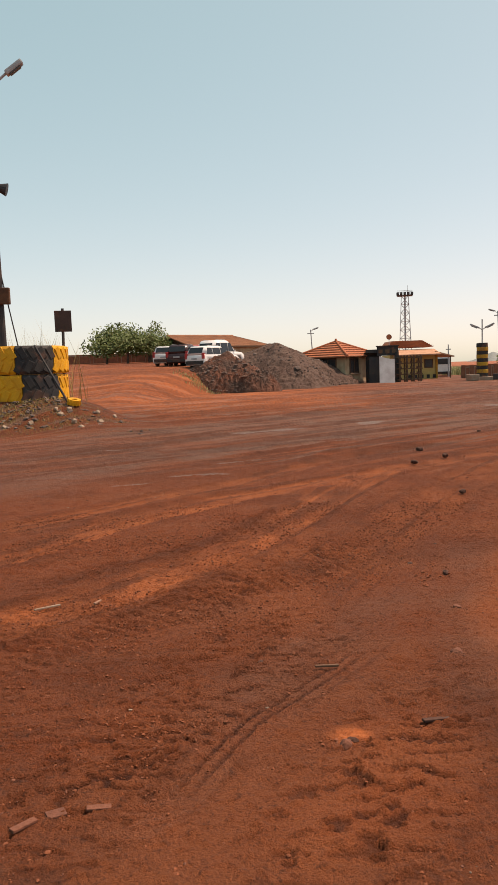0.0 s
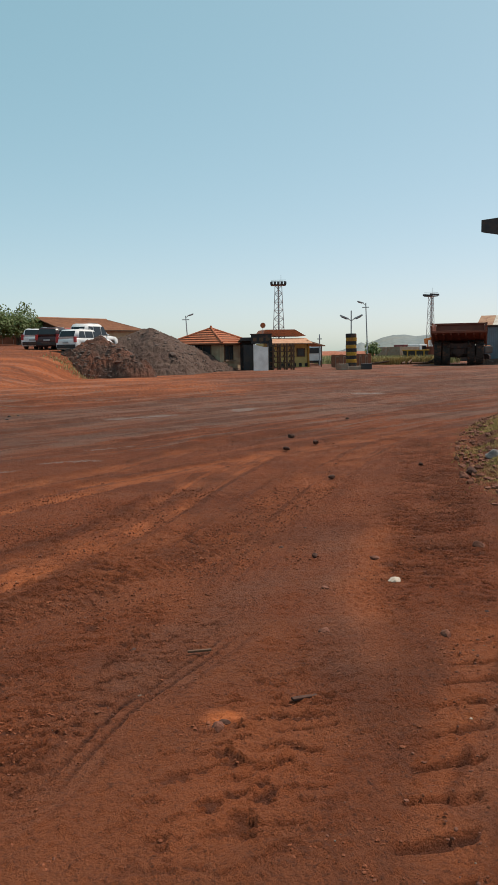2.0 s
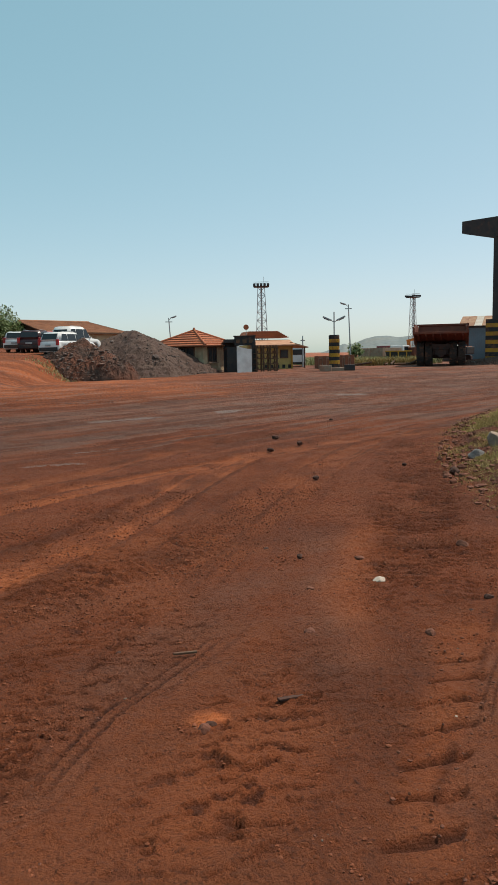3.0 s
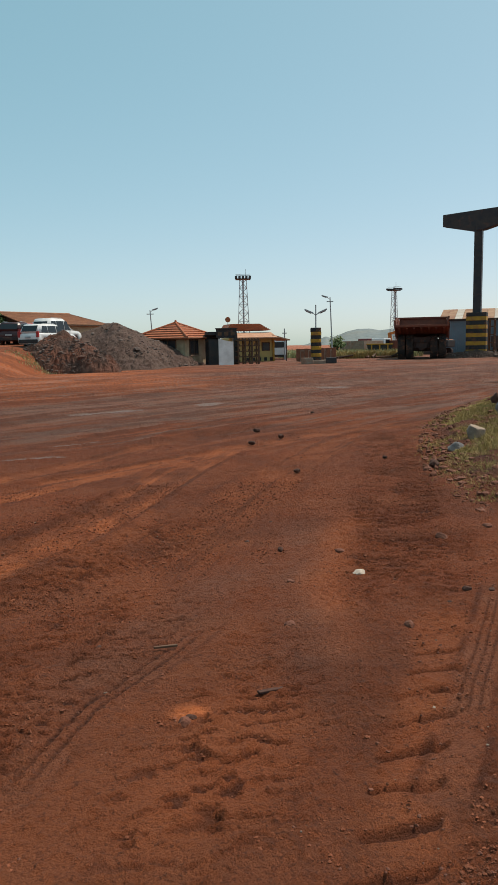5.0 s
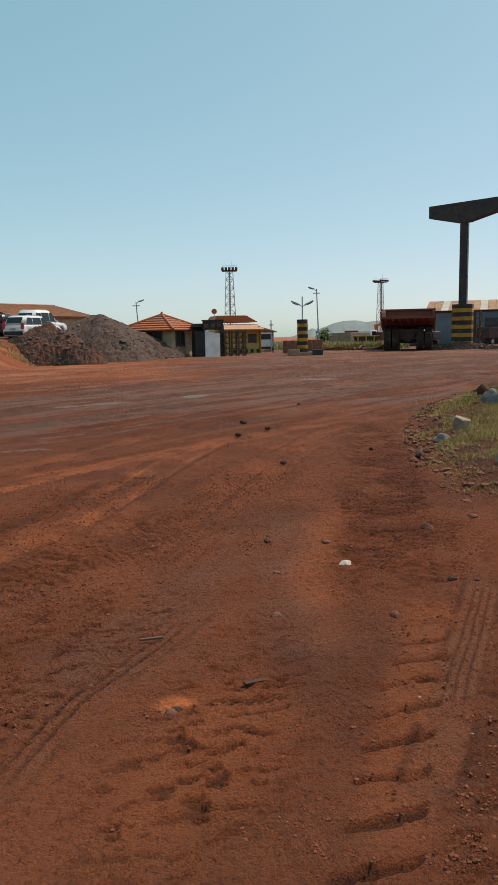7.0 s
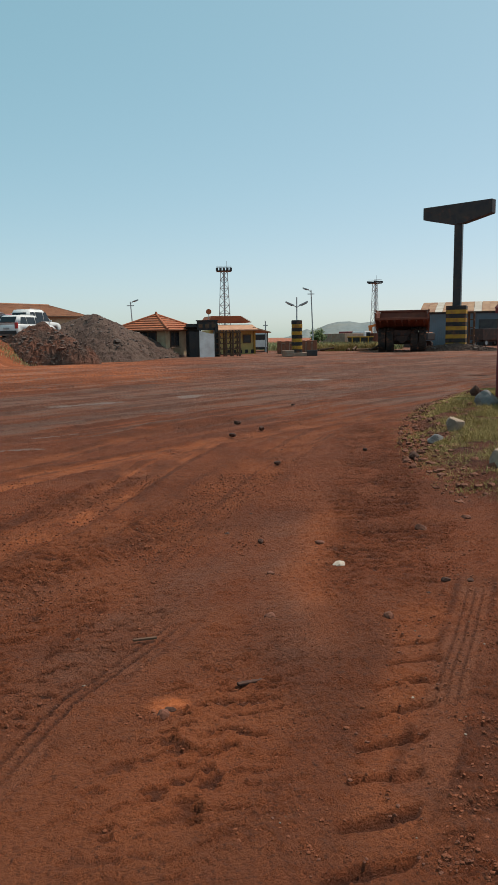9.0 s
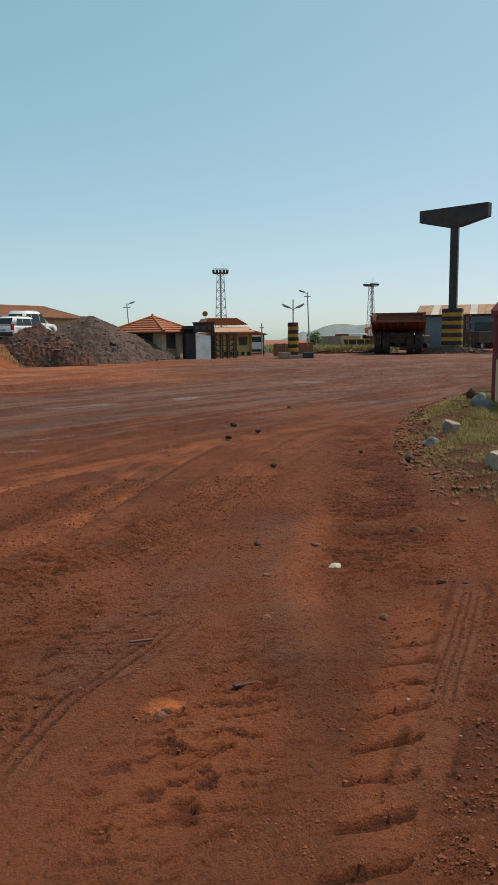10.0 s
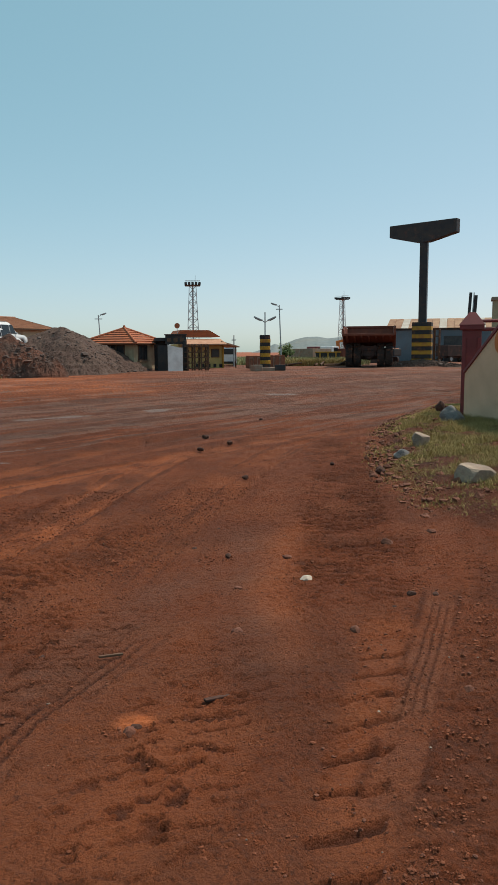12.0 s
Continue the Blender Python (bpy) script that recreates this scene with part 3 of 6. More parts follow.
    press(((2.43, 4.3), (3.2, 5.6), 0.02, 0.12, 0.072, 0.012, 0.0, 0.0, 0.5), 0.006, 0.5)
    press(((1.98, 4.3), (2.62, 5.75), 0.0, 0.75, 0.105, 0.016, 0.05), 0.0, 0.95)
    press(((2.6, 5.7), (3.75, 8.4), 0.0, 0.8, 0.13, 0.02, 0.05), 0.0, 0.95)
    press(((3.75, 8.4), (5.5, 12.2), 0.0, 0.9, 0.17, 0.022, 0.05), 0.0, 0.9)
    press(((3.1, 7.0), (4.4, 10.5), 0.05, 0.25, 0.12, 0.014, 0.0), 0.008, 0.6)
    press(((-1.6, 3.4), (0.9, 6.2), 0.1, 0.5, 0.1, 0.010, 0.3), 0.003, 0.4)

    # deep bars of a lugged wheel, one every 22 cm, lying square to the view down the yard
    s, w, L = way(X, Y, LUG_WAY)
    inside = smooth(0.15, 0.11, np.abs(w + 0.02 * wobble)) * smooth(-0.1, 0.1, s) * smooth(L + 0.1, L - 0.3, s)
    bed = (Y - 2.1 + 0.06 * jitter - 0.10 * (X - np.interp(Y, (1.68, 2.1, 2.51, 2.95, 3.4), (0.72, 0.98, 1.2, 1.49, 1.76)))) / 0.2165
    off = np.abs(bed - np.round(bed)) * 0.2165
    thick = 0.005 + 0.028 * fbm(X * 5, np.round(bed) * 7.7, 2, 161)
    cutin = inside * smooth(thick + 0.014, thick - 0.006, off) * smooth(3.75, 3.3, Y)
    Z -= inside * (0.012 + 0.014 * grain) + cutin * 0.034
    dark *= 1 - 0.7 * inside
    # full dark laid in the lug cuts, shade put into the colour
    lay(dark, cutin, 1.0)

    # the smooth car tyre with four grooves, which runs out into a plain pressed strip, and a fainter one
    for pts, wd, ribs, amt, r0, r1 in ((CAR_WAY, 0.185, 4, 1.0, 0.9, 2.35), (OLD_WAY, 0.2, 3, 0.6, 0.6, 2.1)):
        s, w, L = way(X, Y, pts)
        ins = smooth(wd / 2 + 0.016, wd / 2 - 0.012, np.abs(w)) * smooth(0, 0.25, s) * smooth(L, L - 0.5, s)
        lines = smooth(0.5, 0.8, np.abs((((w / wd + 0.5) * ribs) % 1.0) - 0.5) * 2) * smooth(wd * 0.46, wd * 0.38, np.abs(w)) * (0.8 + 0.2 * np.sign(np.sin(s / 0.006)))
        lines = lines * smooth(r0 - 0.2, r0 + 0.1, s) * smooth(r1 + 0.15, r1 - 0.1, s)
        Z -= ins * (0.014 * amt + 0.011 * lines)
        Z -= ins * near * 0.012 * grain
        lay(grey, ins, 0.2 * amt)
        lay(orange, ins, 0.3 * amt)
        dark *= 1 - ins * 0.8 * amt
        # groove shade is painted along the rib lines
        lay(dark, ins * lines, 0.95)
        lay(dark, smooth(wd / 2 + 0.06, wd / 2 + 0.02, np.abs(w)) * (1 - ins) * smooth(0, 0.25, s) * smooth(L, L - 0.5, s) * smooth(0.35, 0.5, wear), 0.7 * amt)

    me = bpy.data.meshes.new("ground")
    ny, nx = X.shape
    co = np.stack([X, Y, Z], -1).reshape(-1, 3).astype(np.float32)
    idx = np.arange(nx * ny, dtype=np.int32).reshape(ny, nx)
    quads = np.stack([idx[:-1, :-1], idx[:-1, 1:], idx[1:, 1:], idx[1:, :-1]], -1).reshape(-1, 4)
    me.vertices.add(len(co))
    me.vertices.foreach_set("co", co.ravel())
    me.loops.add(quads.size)
    me.loops.foreach_set("vertex_index", quads.ravel())
    me.polygons.add(len(quads))
    me.polygons.foreach_set("loop_start", np.arange(0, quads.size, 4, dtype=np.int32))
    me.update(calc_edges=True)
    me.shade_smooth()
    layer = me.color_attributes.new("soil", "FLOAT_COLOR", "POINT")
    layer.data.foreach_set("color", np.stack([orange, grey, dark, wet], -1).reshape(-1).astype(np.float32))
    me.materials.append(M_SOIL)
    return tagged(new("ground", me), "rutted red laterite yard with wheel marks and grey mud", "ground", "", "structure")


build_ground()


# the far hill
def build_hill():
    bm = bmesh.new()
    crest_az = (14.0, 16.0, 17.1, 18.2, 18.5, 18.85, 19.5, 20.1, 20.9, 21.8, 22.6, 23.3, 24.1, 24.95, 26.0, 26.6, 27.4, 29.0)
    crest_el = (-0.6, -0.19, 0.06, 0.49, 0.62, 0.5, 0.70, 0.95, 1.12, 1.14, 1.0, 1.07, 1.13, 0.82, 0.59, 0.37, 0.10, -0.5)
    nx, ny = 150, 26
    grid = []
    for j in range(ny):
        q = j / (ny - 1)
        row = []
        for i in range(nx):
            az = 14 + 15 * i / (nx - 1)
            d = 1500 + 700 * q
            top = 1.6 + 1900 * math.tan(radians(float(np.interp(az, crest_az, crest_el)))) + 14
            across = math.sin(math.pi * min(q * 0.85, 1)) ** 0.75
            gully = 9 * (float(fbm(np.array(az * 2.4), np.array(q * 5), 3, 2)) - 0.5) * math.sin(math.pi * q)
            z = -12 + (max(top, 0) - 2) * across + gully * min(1, max(top, 0) / 30) * (1 - across)
            row.append(bm.verts.new((d * math.sin(radians(az)), d * math.cos(radians(az)), z)))
        grid.append(row)
    for j in range(ny - 1):
        for i in range(nx - 1):
            bm.faces.new((grid[j][i], grid[j][i + 1], grid[j + 1][i + 1], grid[j + 1][i]))
    tagged(linked("backdrop_hill", bm, M_HILL, True), "hazy blue-grey flat-topped hill on the horizon", "hill", "", "structure")


build_hill()


# heaps of dumped earth and ore
def heap(name, label, cx, cy, rx, ry, h, seed, turn, tone1, tone2, stones, sharp=1.25, lift=0.0):
    m = mat(name + "_earth", tone1, tone2, 0.9, 0.95, 0.9, fine=14, dist=0.12)
    n = 210
    xs = np.linspace(-1.5, 1.5, n)
    U, V = np.meshgrid(xs, xs)
    ang = np.arctan2(V, U)
    r = np.hypot(U, V) * (1 + 0.16 * np.sin(ang * 3 + seed) + 0.09 * np.sin(ang * 5 - seed * 2))
    H = np.sign(1 - r) * np.abs(np.clip(1 - r, -0.1, 1)) ** (1 / sharp)
    H = H * h
    H += smooth(1.15, 0.9, r) * 0.15 * h * (fbm(U * 3, V * 3, 4, seed) - 0.5) + smooth(1.15, 0.95, r) * (0.30 * (fbm(U * 13, V * 13, 4, seed + 3) - 0.4) + 0.22 * (0.25 - np.abs(fbm(U * 7, V * 7, 3, seed + 6) - 0.5)))
    H += smooth(1.1, 0.98, r) * 0.20 * np.maximum(fbm(U * 24, V * 24, 2, seed + 9) - 0.52, 0) * 3 * smooth(0.3, 0.9, r)
    c, s = math.cos(turn), math.sin(turn)
    X, Y = cx + U * rx * c - V * ry * s, cy + U * rx * s + V * ry * c
    base = terrain(X, Y)
    Z = np.maximum(base - 0.2, H + lift)
    me = bpy.data.meshes.new(name)
    idx = np.arange(n * n).reshape(n, n)
    quads = np.stack([idx[:-1, :-1], idx[:-1, 1:], idx[1:, 1:], idx[1:, :-1]], -1).reshape(-1, 4)
    me.from_pydata(np.stack([X, Y, Z], -1).reshape(-1, 3).tolist(), [], quads.tolist())
    me.materials.append(m)
    ob = tagged(new(name, me), label, "earth heap")
    # angular stones lying in its slopes, more and larger towards the foot
    rng = np.random.default_rng(seed)
    ico = bmesh.new()
    bmesh.ops.create_icosphere(ico, subdivisions=1, radius=1)
    base_v, tri = np.array([v.co[:] for v in ico.verts]), np.array([[v.index for v in f.verts] for f in ico.faces])
    ico.free()
    a, q = rng.uniform(0, 2 * np.pi, stones), rng.random(stones) ** 0.5 * 1.03
    i, j = ((np.cos(a) * q / 1.5 + 1) / 2 * (n - 1)).astype(int), ((np.sin(a) * q / 1.5 + 1) / 2 * (n - 1)).astype(int)
    sz = (0.025 + 0.06 * rng.random(stones) ** 2) * np.where(rng.random(stones) < 0.10, 2.3, 1.0) * (0.7 + 0.6 * q)
    P = base_v[None] * rng.uniform(0.55, 1.25, (stones, len(base_v), 1)) * sz[:, None, None] * np.stack([rng.uniform(0.7, 1.6, stones), rng.uniform(0.7, 1.4, stones), rng.uniform(0.45, 0.85, stones)], -1)[:, None]
    P = P + np.stack([X[j, i], Y[j, i], Z[j, i] + sz * 0.15], -1)[:, None]
    sm = bpy.data.meshes.new("rubble")
    sm.from_pydata(P.reshape(-1, 3).tolist(), [], (tri[None] + (np.arange(stones) * len(base_v))[:, None, None]).reshape(-1, 3).tolist())
    sm.materials.append(M_ROCKHEAP)
    st = tagged(new("rubble", sm), "grey and brown stones in the heap", kind="stuff")
    st.parent = ob
    return ob


M_ROCKHEAP = mat("heap_stone", (0.16, 0.12, 0.105), (0.09, 0.06, 0.05), 1.4, 0.9, 0.4, dust=0.2)
heap("ore_mound", "large conical pile of dark brown ore and stones", 2.5, 62.8, 7.6, 6.4, 3.95, 3, 0.2, (0.12, 0.072, 0.054), (0.085, 0.045, 0.034), 1700, 1.12)
heap("rubble_mound", "low pile of red earth and dark rubble", -1.3, 53.2, 4.1, 2.5, 2.75, 8, 0.1, (0.17, 0.062, 0.036), (0.085, 0.05, 0.038), 1500, 1.35)


# the tall overhead T-shaped pier with its striped, caged foot
def overhead_pier():
    t = thing("overhead_pier", "tall dark steel T-shaped pier on a striped yellow and black foot", "gantry pier", pose(39.2, 68.8, 0, 0, 0, -36))
    s = 78.5 / 76
    part("column", box(0, 0, 8.4 * s, 0.82, 0.7, 8.6 * s, 0.02), M_STEEL, t)
    part("column_flange", box(0.40, -0.36, 8.4 * s, 0.06, 0.05, 8.4 * s), M_GALV, t, "pale worn edge strip")
    part("crossarm", extruded([(-3.8, 13.4), (-3.8, 14.6), (3.6, 14.62), (3.6, 13.3), (0.6, 12.62), (-0.6, 12.62)], "y", -0.42, 0.42, 0.03), M_STEEL, t).rotation_euler = (0, 0, radians(-20))
    h = 4.55
    n = 11
    part("foot", box(0, 0, h / 2, 1.86, 1.56, h - 0.02), M_BLACK, t, "black painted foot block")
    for k in range(n):
        z = h * (k + 0.5) / n
        part("band", box(0, 0, z, 1.96, 1.66, h / n - 0.01, 0.03), M_YELLOW if k % 2 else M_BLACK, t, "yellow band" if k % 2 else "black band")
    for px in (1.25, 1.75):
        for py in (-0.7, 0.5):
            part("cage_post", rod((px, py, 0), (px, py, 3.9), 0.06), M_RUST, t)
    for z in (0.7, 1.5, 2.3, 3.1, 3.8):
        part("cage_rail", box(1.5, -0.7, z, 0.6, 0.08, 0.1), M_RUST, t)
        part("cage_side_rail", box(1.75, -0.1, z, 0.08, 1.3, 0.1), M_RUST, t)
    for a in (-0.55, 0.0, 0.55):
        part("sign_mark", box(a * 0.55 - 0.2, -0.86, 0.95, 0.26, 0.02, 0.2), M_BLACK, t, "dark painted mark")
    return t


overhead_pier()


def earth_mound(cx, cy, rx, ry, h, seed, turn):
    heap("spoil_mound", "low dark spoil banked round the pier foot", cx, cy, rx, ry, h, seed, turn, (0.13, 0.075, 0.055), (0.09, 0.055, 0.042), 90, 1.2)


earth_mound(38.6, 68.2, 3.6, 1.9, 0.75, 12, -0.6)


# lattice lighting mast
def lattice_mast(h, w0, w1, m, label):
    t = thing("lighting_mast", label, "lattice mast", m, "lighting masts")

    def half(z):
        return (w0 + (w1 - w0) * z / h) / 2
    for sx in (-1, 1):
        for sy in (-1, 1):
            part("leg", rod((sx * w0 / 2, sy * w0 / 2, 0), (sx * w1 / 2, sy * w1 / 2, h), 0.07, 0.055, 6), M_GALV, t)
    n = 9
    for k in range(n):
        z0, z1 = h * k / n, h * (k + 1) / n
        a, b = half(z0), half(z1)
        for i in range(4):
            c0, c1 = [((-1, -1), (1, -1), (1, 1), (-1, 1))[j % 4] for j in (i, i + 1)]
            part("brace", rod((c0[0] * a, c0[1] * a, z0), (c1[0] * b, c1[1] * b, z1), 0.03, None, 5), M_GALV, t)
            part("brace", rod((c1[0] * a, c1[1] * a, z0), (c0[0] * b, c0[1] * b, z1), 0.03, None, 5), M_GALV, t)
            part("strut", rod((c0[0] * b, c0[1] * b, z1), (c1[0] * b, c1[1] * b, z1), 0.03, None, 5), M_GALV, t)
    part("ladder", box(0, -half(0) * 0.55, h / 2, 0.32, 0.06, h, 0, Matrix.Rotation(-(w0 - w1) * 0.28 / h, 4, "X")), M_GALV, t)
    part("platform", box(0, 0, h + 0.05, w1 + 1.5, w1 + 1.3, 0.12), M_STEEL, t)
    for sy in (-1, 1):
        part("platform_rail", box(0, sy * (w1 / 2 + 0.6), h + 0.85, w1 + 1.5, 0.05, 0.06), M_GALV, t)
        for i in range(5):
            x = (i - 2) * (w1 + 1.3) / 4
            f = part("floodlight", box(x, sy * (w1 / 2 + 0.75), h + 0.35, 0.46, 0.3, 0.42, 0.04), M_STEEL, t)
            part("lens", box(x, sy * (w1 / 2 + 0.92), h + 0.35, 0.36, 0.03, 0.32), M_GLASS_SHADE, f)
    part("lightning_rod", rod((0.5, 0, h), (0.5, 0, h + 1.9), 0.03), M_GALV, t)
    return t


lattice_mast(13.9, 2.5, 1.25, pose(29.6, 136.8, 0, 0, 0, -12), "pale lattice lighting mast with a ring of floodlights")
lattice_mast(13.2, 1.5, 0.75, pose(68.2, 155.7, 0, 0, 0, 20), "distant lattice lighting mast with floodlight platform")


# street lamps
def lamp_head(parent, x, z, side, tilt=18, y=0.0):
    r = Matrix.Rotation(radians(-tilt * side), 4, "Y")
    hd = part("lamp_head", box(x + side * 0.38, y, z + 0.12, 0.8, 0.3, 0.14, 0.05, r), M_GALV, parent)
    part("lens", box(x + side * 0.42, y, z + 0.03, 0.5, 0.22, 0.04, 0.0, r), M_GLASS_SHADE, hd)


def street_lamp(m, h, label, heads, lean=0.0, bar=0.0):
    t = thing("street_lamp", label, "street lamp", m, "street lamps")
    part("pole", rod((0, 0, 0), (lean * h, 0, h), 0.09, 0.06, 10), M_GALV, t)
    if bar:
        part("crossbar", box(lean * h, 0, h - 0.5, bar, 0.08, 0.1), M_GALV, t)
    for s in heads:
        part("bracket", rod((lean * h, 0, h - 0.25), (lean * h + s * 0.35, 0, h), 0.035), M_GALV, t)
        lamp_head(t, lean * h + s * 0.25, h, s)
    return t


street_lamp(pose(8.75, 94.6, 0, 0, 0, -5), 6.3, "thin leaning street lamp post behind the guard house", (1,), -0.06, 0.9)
street_lamp(pose(29.35, 85.1, 0, 0, 0, -18), 7.2, "thin street lamp post beside the tyre pillar", (-1,), -0.04, 0.8)
street_lamp(pose(21.4, 78.0, 0, 0, 0, -15), 3.4, "short pale lamp post beside the yellow hut", (), 0.0, 0.5)


# stack of painted tyres carrying a double lamp
def tyre_pillar():
    x, y = 19.25, 60.1
    t = thing("tyre_pillar", "pillar of stacked tyres painted in yellow and black bands", "tyre pillar", pose(x, y, 0, 0, 0, -18))
    part("plinth", box(0, 0, 0.14, 2.0, 1.6, 0.3, 0.03), M_CONC, t)
    n, z0, dh = 9, 0.28, 0.30
    for k in range(n):
        b = tyre_mesh(0.43, dh, 0.2, 14, 0.02, "z", 28)
        o = part("tyre", b, M_YELLOW if k % 2 else M_BLACK, t, "yellow painted tyre" if k % 2 else "black painted tyre")
        o.location = (0.015 * math.sin(k * 2.1), 0.012 * math.cos(k * 3.3), z0 + dh * (k + 0.5))
        o.rotation_euler = (0, 0, k * 0.7)
    top = z0 + n * dh
    part("cap", rod((0, 0, top - 0.05), (0, 0, top + 0.04), 0.42, 0.42, 24), M_BLACK, t)
    part("lamp_post", rod((0, 0, 0.3), (0, 0, top + 1.95), 0.06, 0.05), M_GALV, t)
    for s in (-1, 1):
        part("bracket", rod((0, 0, top + 1.1), (s * 0.3, 0, top + 1.3), 0.035), M_GALV, t)
        lamp_head(t, s * 0.2, top + 1.3, s, 24)
    return t


tyre_pillar()


def kerb_block(x, y, sx, sy, sz, turn, m, label):
    ob = linked("concrete_block", box(0, 0, sz / 2, sx, sy, sz, 0.04), m)
    ob.matrix_basis = pose(x, y, on_ground(x, y), 0, 0, turn)
    tagged(ob, label, "concrete block")


kerb_block(18.1, 58.9, 1.0, 0.7, 0.5, -18, M_CONC, "dusty concrete block at the tyre pillar's foot")
kerb_block(20.3, 59.2, 0.9, 0.6, 0.48, -18, M_STEEL, "dark barrier block at the tyre pillar's foot")


# low brick walls behind the pillar
def brick_wall(p0, p1, h, thick, label, name, rows=None):
    d = Vector((p1[0] - p0[0], p1[1] - p0[1], 0))
    L = d.length
    z = min(on_ground(*p0), on_ground(*p1)) - 0.05
    t = thing(name, label, "wall", pose(p0[0], p0[1], z, 0, 0, math.degrees(math.atan2(d.y, d.x))), "", "structure")
    part("core", box(L / 2, 0, h / 2, L, thick, h), M_CONC, t)
    part("coping", box(L / 2, 0, h + 0.04, L + 0.1, thick + 0.1, 0.1, 0.02), M_BRICK, t)
    n = max(2, int(L / 1.6))
    for k in range(n + 1):
        part("pier", box(L * k / n, 0, h / 2 + 0.06, 0.36, thick + 0.14, h + 0.12, 0.02), M_BRICK, t)
    for k in range(n):
        part("panel", box(L * (k + 0.5) / n, -thick / 2 - 0.012, h * 0.48, L / n - 0.5, 0.03, h * 0.8, 0.01), M_BRICK, t)
    return t


brick_wall((20.3, 69.0), (21.8, 68.7), 1.15, 0.3, "low orange-brown brick wall beside the entry", "wall_entry_1")
brick_wall((22.5, 68.3), (23.6, 68.0), 1.2, 0.3, "low orange-brown brick wall beside the entry", "wall_entry_2")


# guard house with a tiled pyramid roof
def guard_house():
    fx, fy = 8.35, 62.2
    t = thing("guard_house", "small cream guard house with terracotta hipped roof", "house", pose(fx, fy, -0.02, 0, 0, 51))
    a, h = 4.6, 2.55
    thick = 0.2
    # the corner nearest the yard is the origin: one wall runs along x, the other along y
    part("wall", box(a / 2, thick / 2, h / 2, a, thick, h), M_HOUSE, t)
    part("wall", box(thick / 2, a / 2 + thick / 2, h / 2, thick, a - thick, h), M_HOUSE, t)
    part("wall", box(a - thick / 2, a / 2 + thick / 2, h / 2, thick, a - thick, h), M_HOUSE, t)
    part("wall", box(a / 2, a - thick / 2, h / 2, a - 2 * thick, thick, h), M_HOUSE, t)
    part("plinth", box(a / 2, a / 2, 0.12, a + 0.12, a + 0.12, 0.26, 0.02), M_CONC, t)

    def window(x, y, w, hh, z, along_y):
        fr = part("window", box(x, y, z, w if not along_y else 0.08, 0.08 if not along_y else w, hh, 0.01), M_WOOD, t, "dark timber window")
        for k in (-1, 1):
            o = (k * w * 0.24, 0) if not along_y else (0, k * w * 0.24)
            off = (0, -0.045) if not along_y else (-0.045, 0)
            part("pane", box(x + o[0] + off[0], y + o[1] + off[1], z, w * 0.4 if not along_y else 0.02, 0.02 if not along_y else w * 0.4, hh * 0.84), M_GLASS_SHADE, fr)
        for k in (-0.5, -0.17, 0.17, 0.5):
            o = (k * w * 0.9, -0.07) if not along_y else (-0.07, k * w * 0.9)
            part("bar", rod((x + o[0], y + o[1], z - hh / 2), (x + o[0], y + o[1], z + hh / 2), 0.015, None, 5), M_STEEL, fr)
        part("sill", box(x + (0 if not along_y else -0.1), y + (-0.1 if not along_y else 0), z - hh / 2 - 0.05, w + 0.2 if not along_y else 0.2, 0.2 if not along_y else w + 0.2, 0.07), M_CONC, fr)
    window(1.4, -0.02, 1.45, 1.3, 1.6, False)
    window(-0.02, 1.7, 1.7, 1.1, 1.7, True)
    # roof: four slopes of tile courses
    ov, z0, z1 = 0.6, 2.32, 3.72
    lo, hi, mid = -ov, a + ov, a / 2
    rf = part("roof", box(mid, mid, z0 + 0.0, a + 2 * ov - 0.1, a + 2 * ov - 0.1, 0.08), M_WOOD, t, "timber eaves board")
    n = 7
    half = a / 2 + ov
    for s in range(4):
        rot = Matrix.Translation((mid, mid, 0)) @ Matrix.Rotation(s * math.pi / 2, 4, "Z")
        for k in range(n):
            r0, r1 = half * (1 - k / n), half * (1 - (k + 1) / n)
            za, zb = z0 + (z1 - z0) * k / n, z0 + (z1 - z0) * (k + 1) / n
            bm = bmesh.new()
            lift = 0.09
            pts = [(-r0, -r0, za), (r0, -r0, za), (r0, -r0, za + lift), (-r0, -r0, za + lift), (-r1, -r1, zb + 0.02), (r1, -r1, zb + 0.02)]
            v = [bm.verts.new(rot @ Vector(p)) for p in pts]
            bm.faces.new((v[0], v[1], v[2], v[3]))
            bm.faces.new((v[3], v[2], v[5], v[4]) if r1 > 1e-4 else (v[3], v[2], v[5]))
            part("tile_course", bm, M_TILE, rf)
            part("course_edge", box(0, 0, 0, 2 * r0 + 0.02, 0.05, 0.035, 0, rot @ Matrix.Translation((0, -r0, za + lift))), M_TILEPALE, rf, "pale course edge")
        p0, p1 = rot @ Vector((-half, -half, z0 + 0.12)), rot @ Vector((0, 0, z1 + 0.06))
        part("hip_ridge", rod(p0, p1, 0.09, None, 8), M_TILE, rf)
    part("finial", rod((mid, mid, z1), (mid, mid, z1 + 0.28), 0.16, 0.07, 10), M_TILE, rf)
    return t


guard_house()


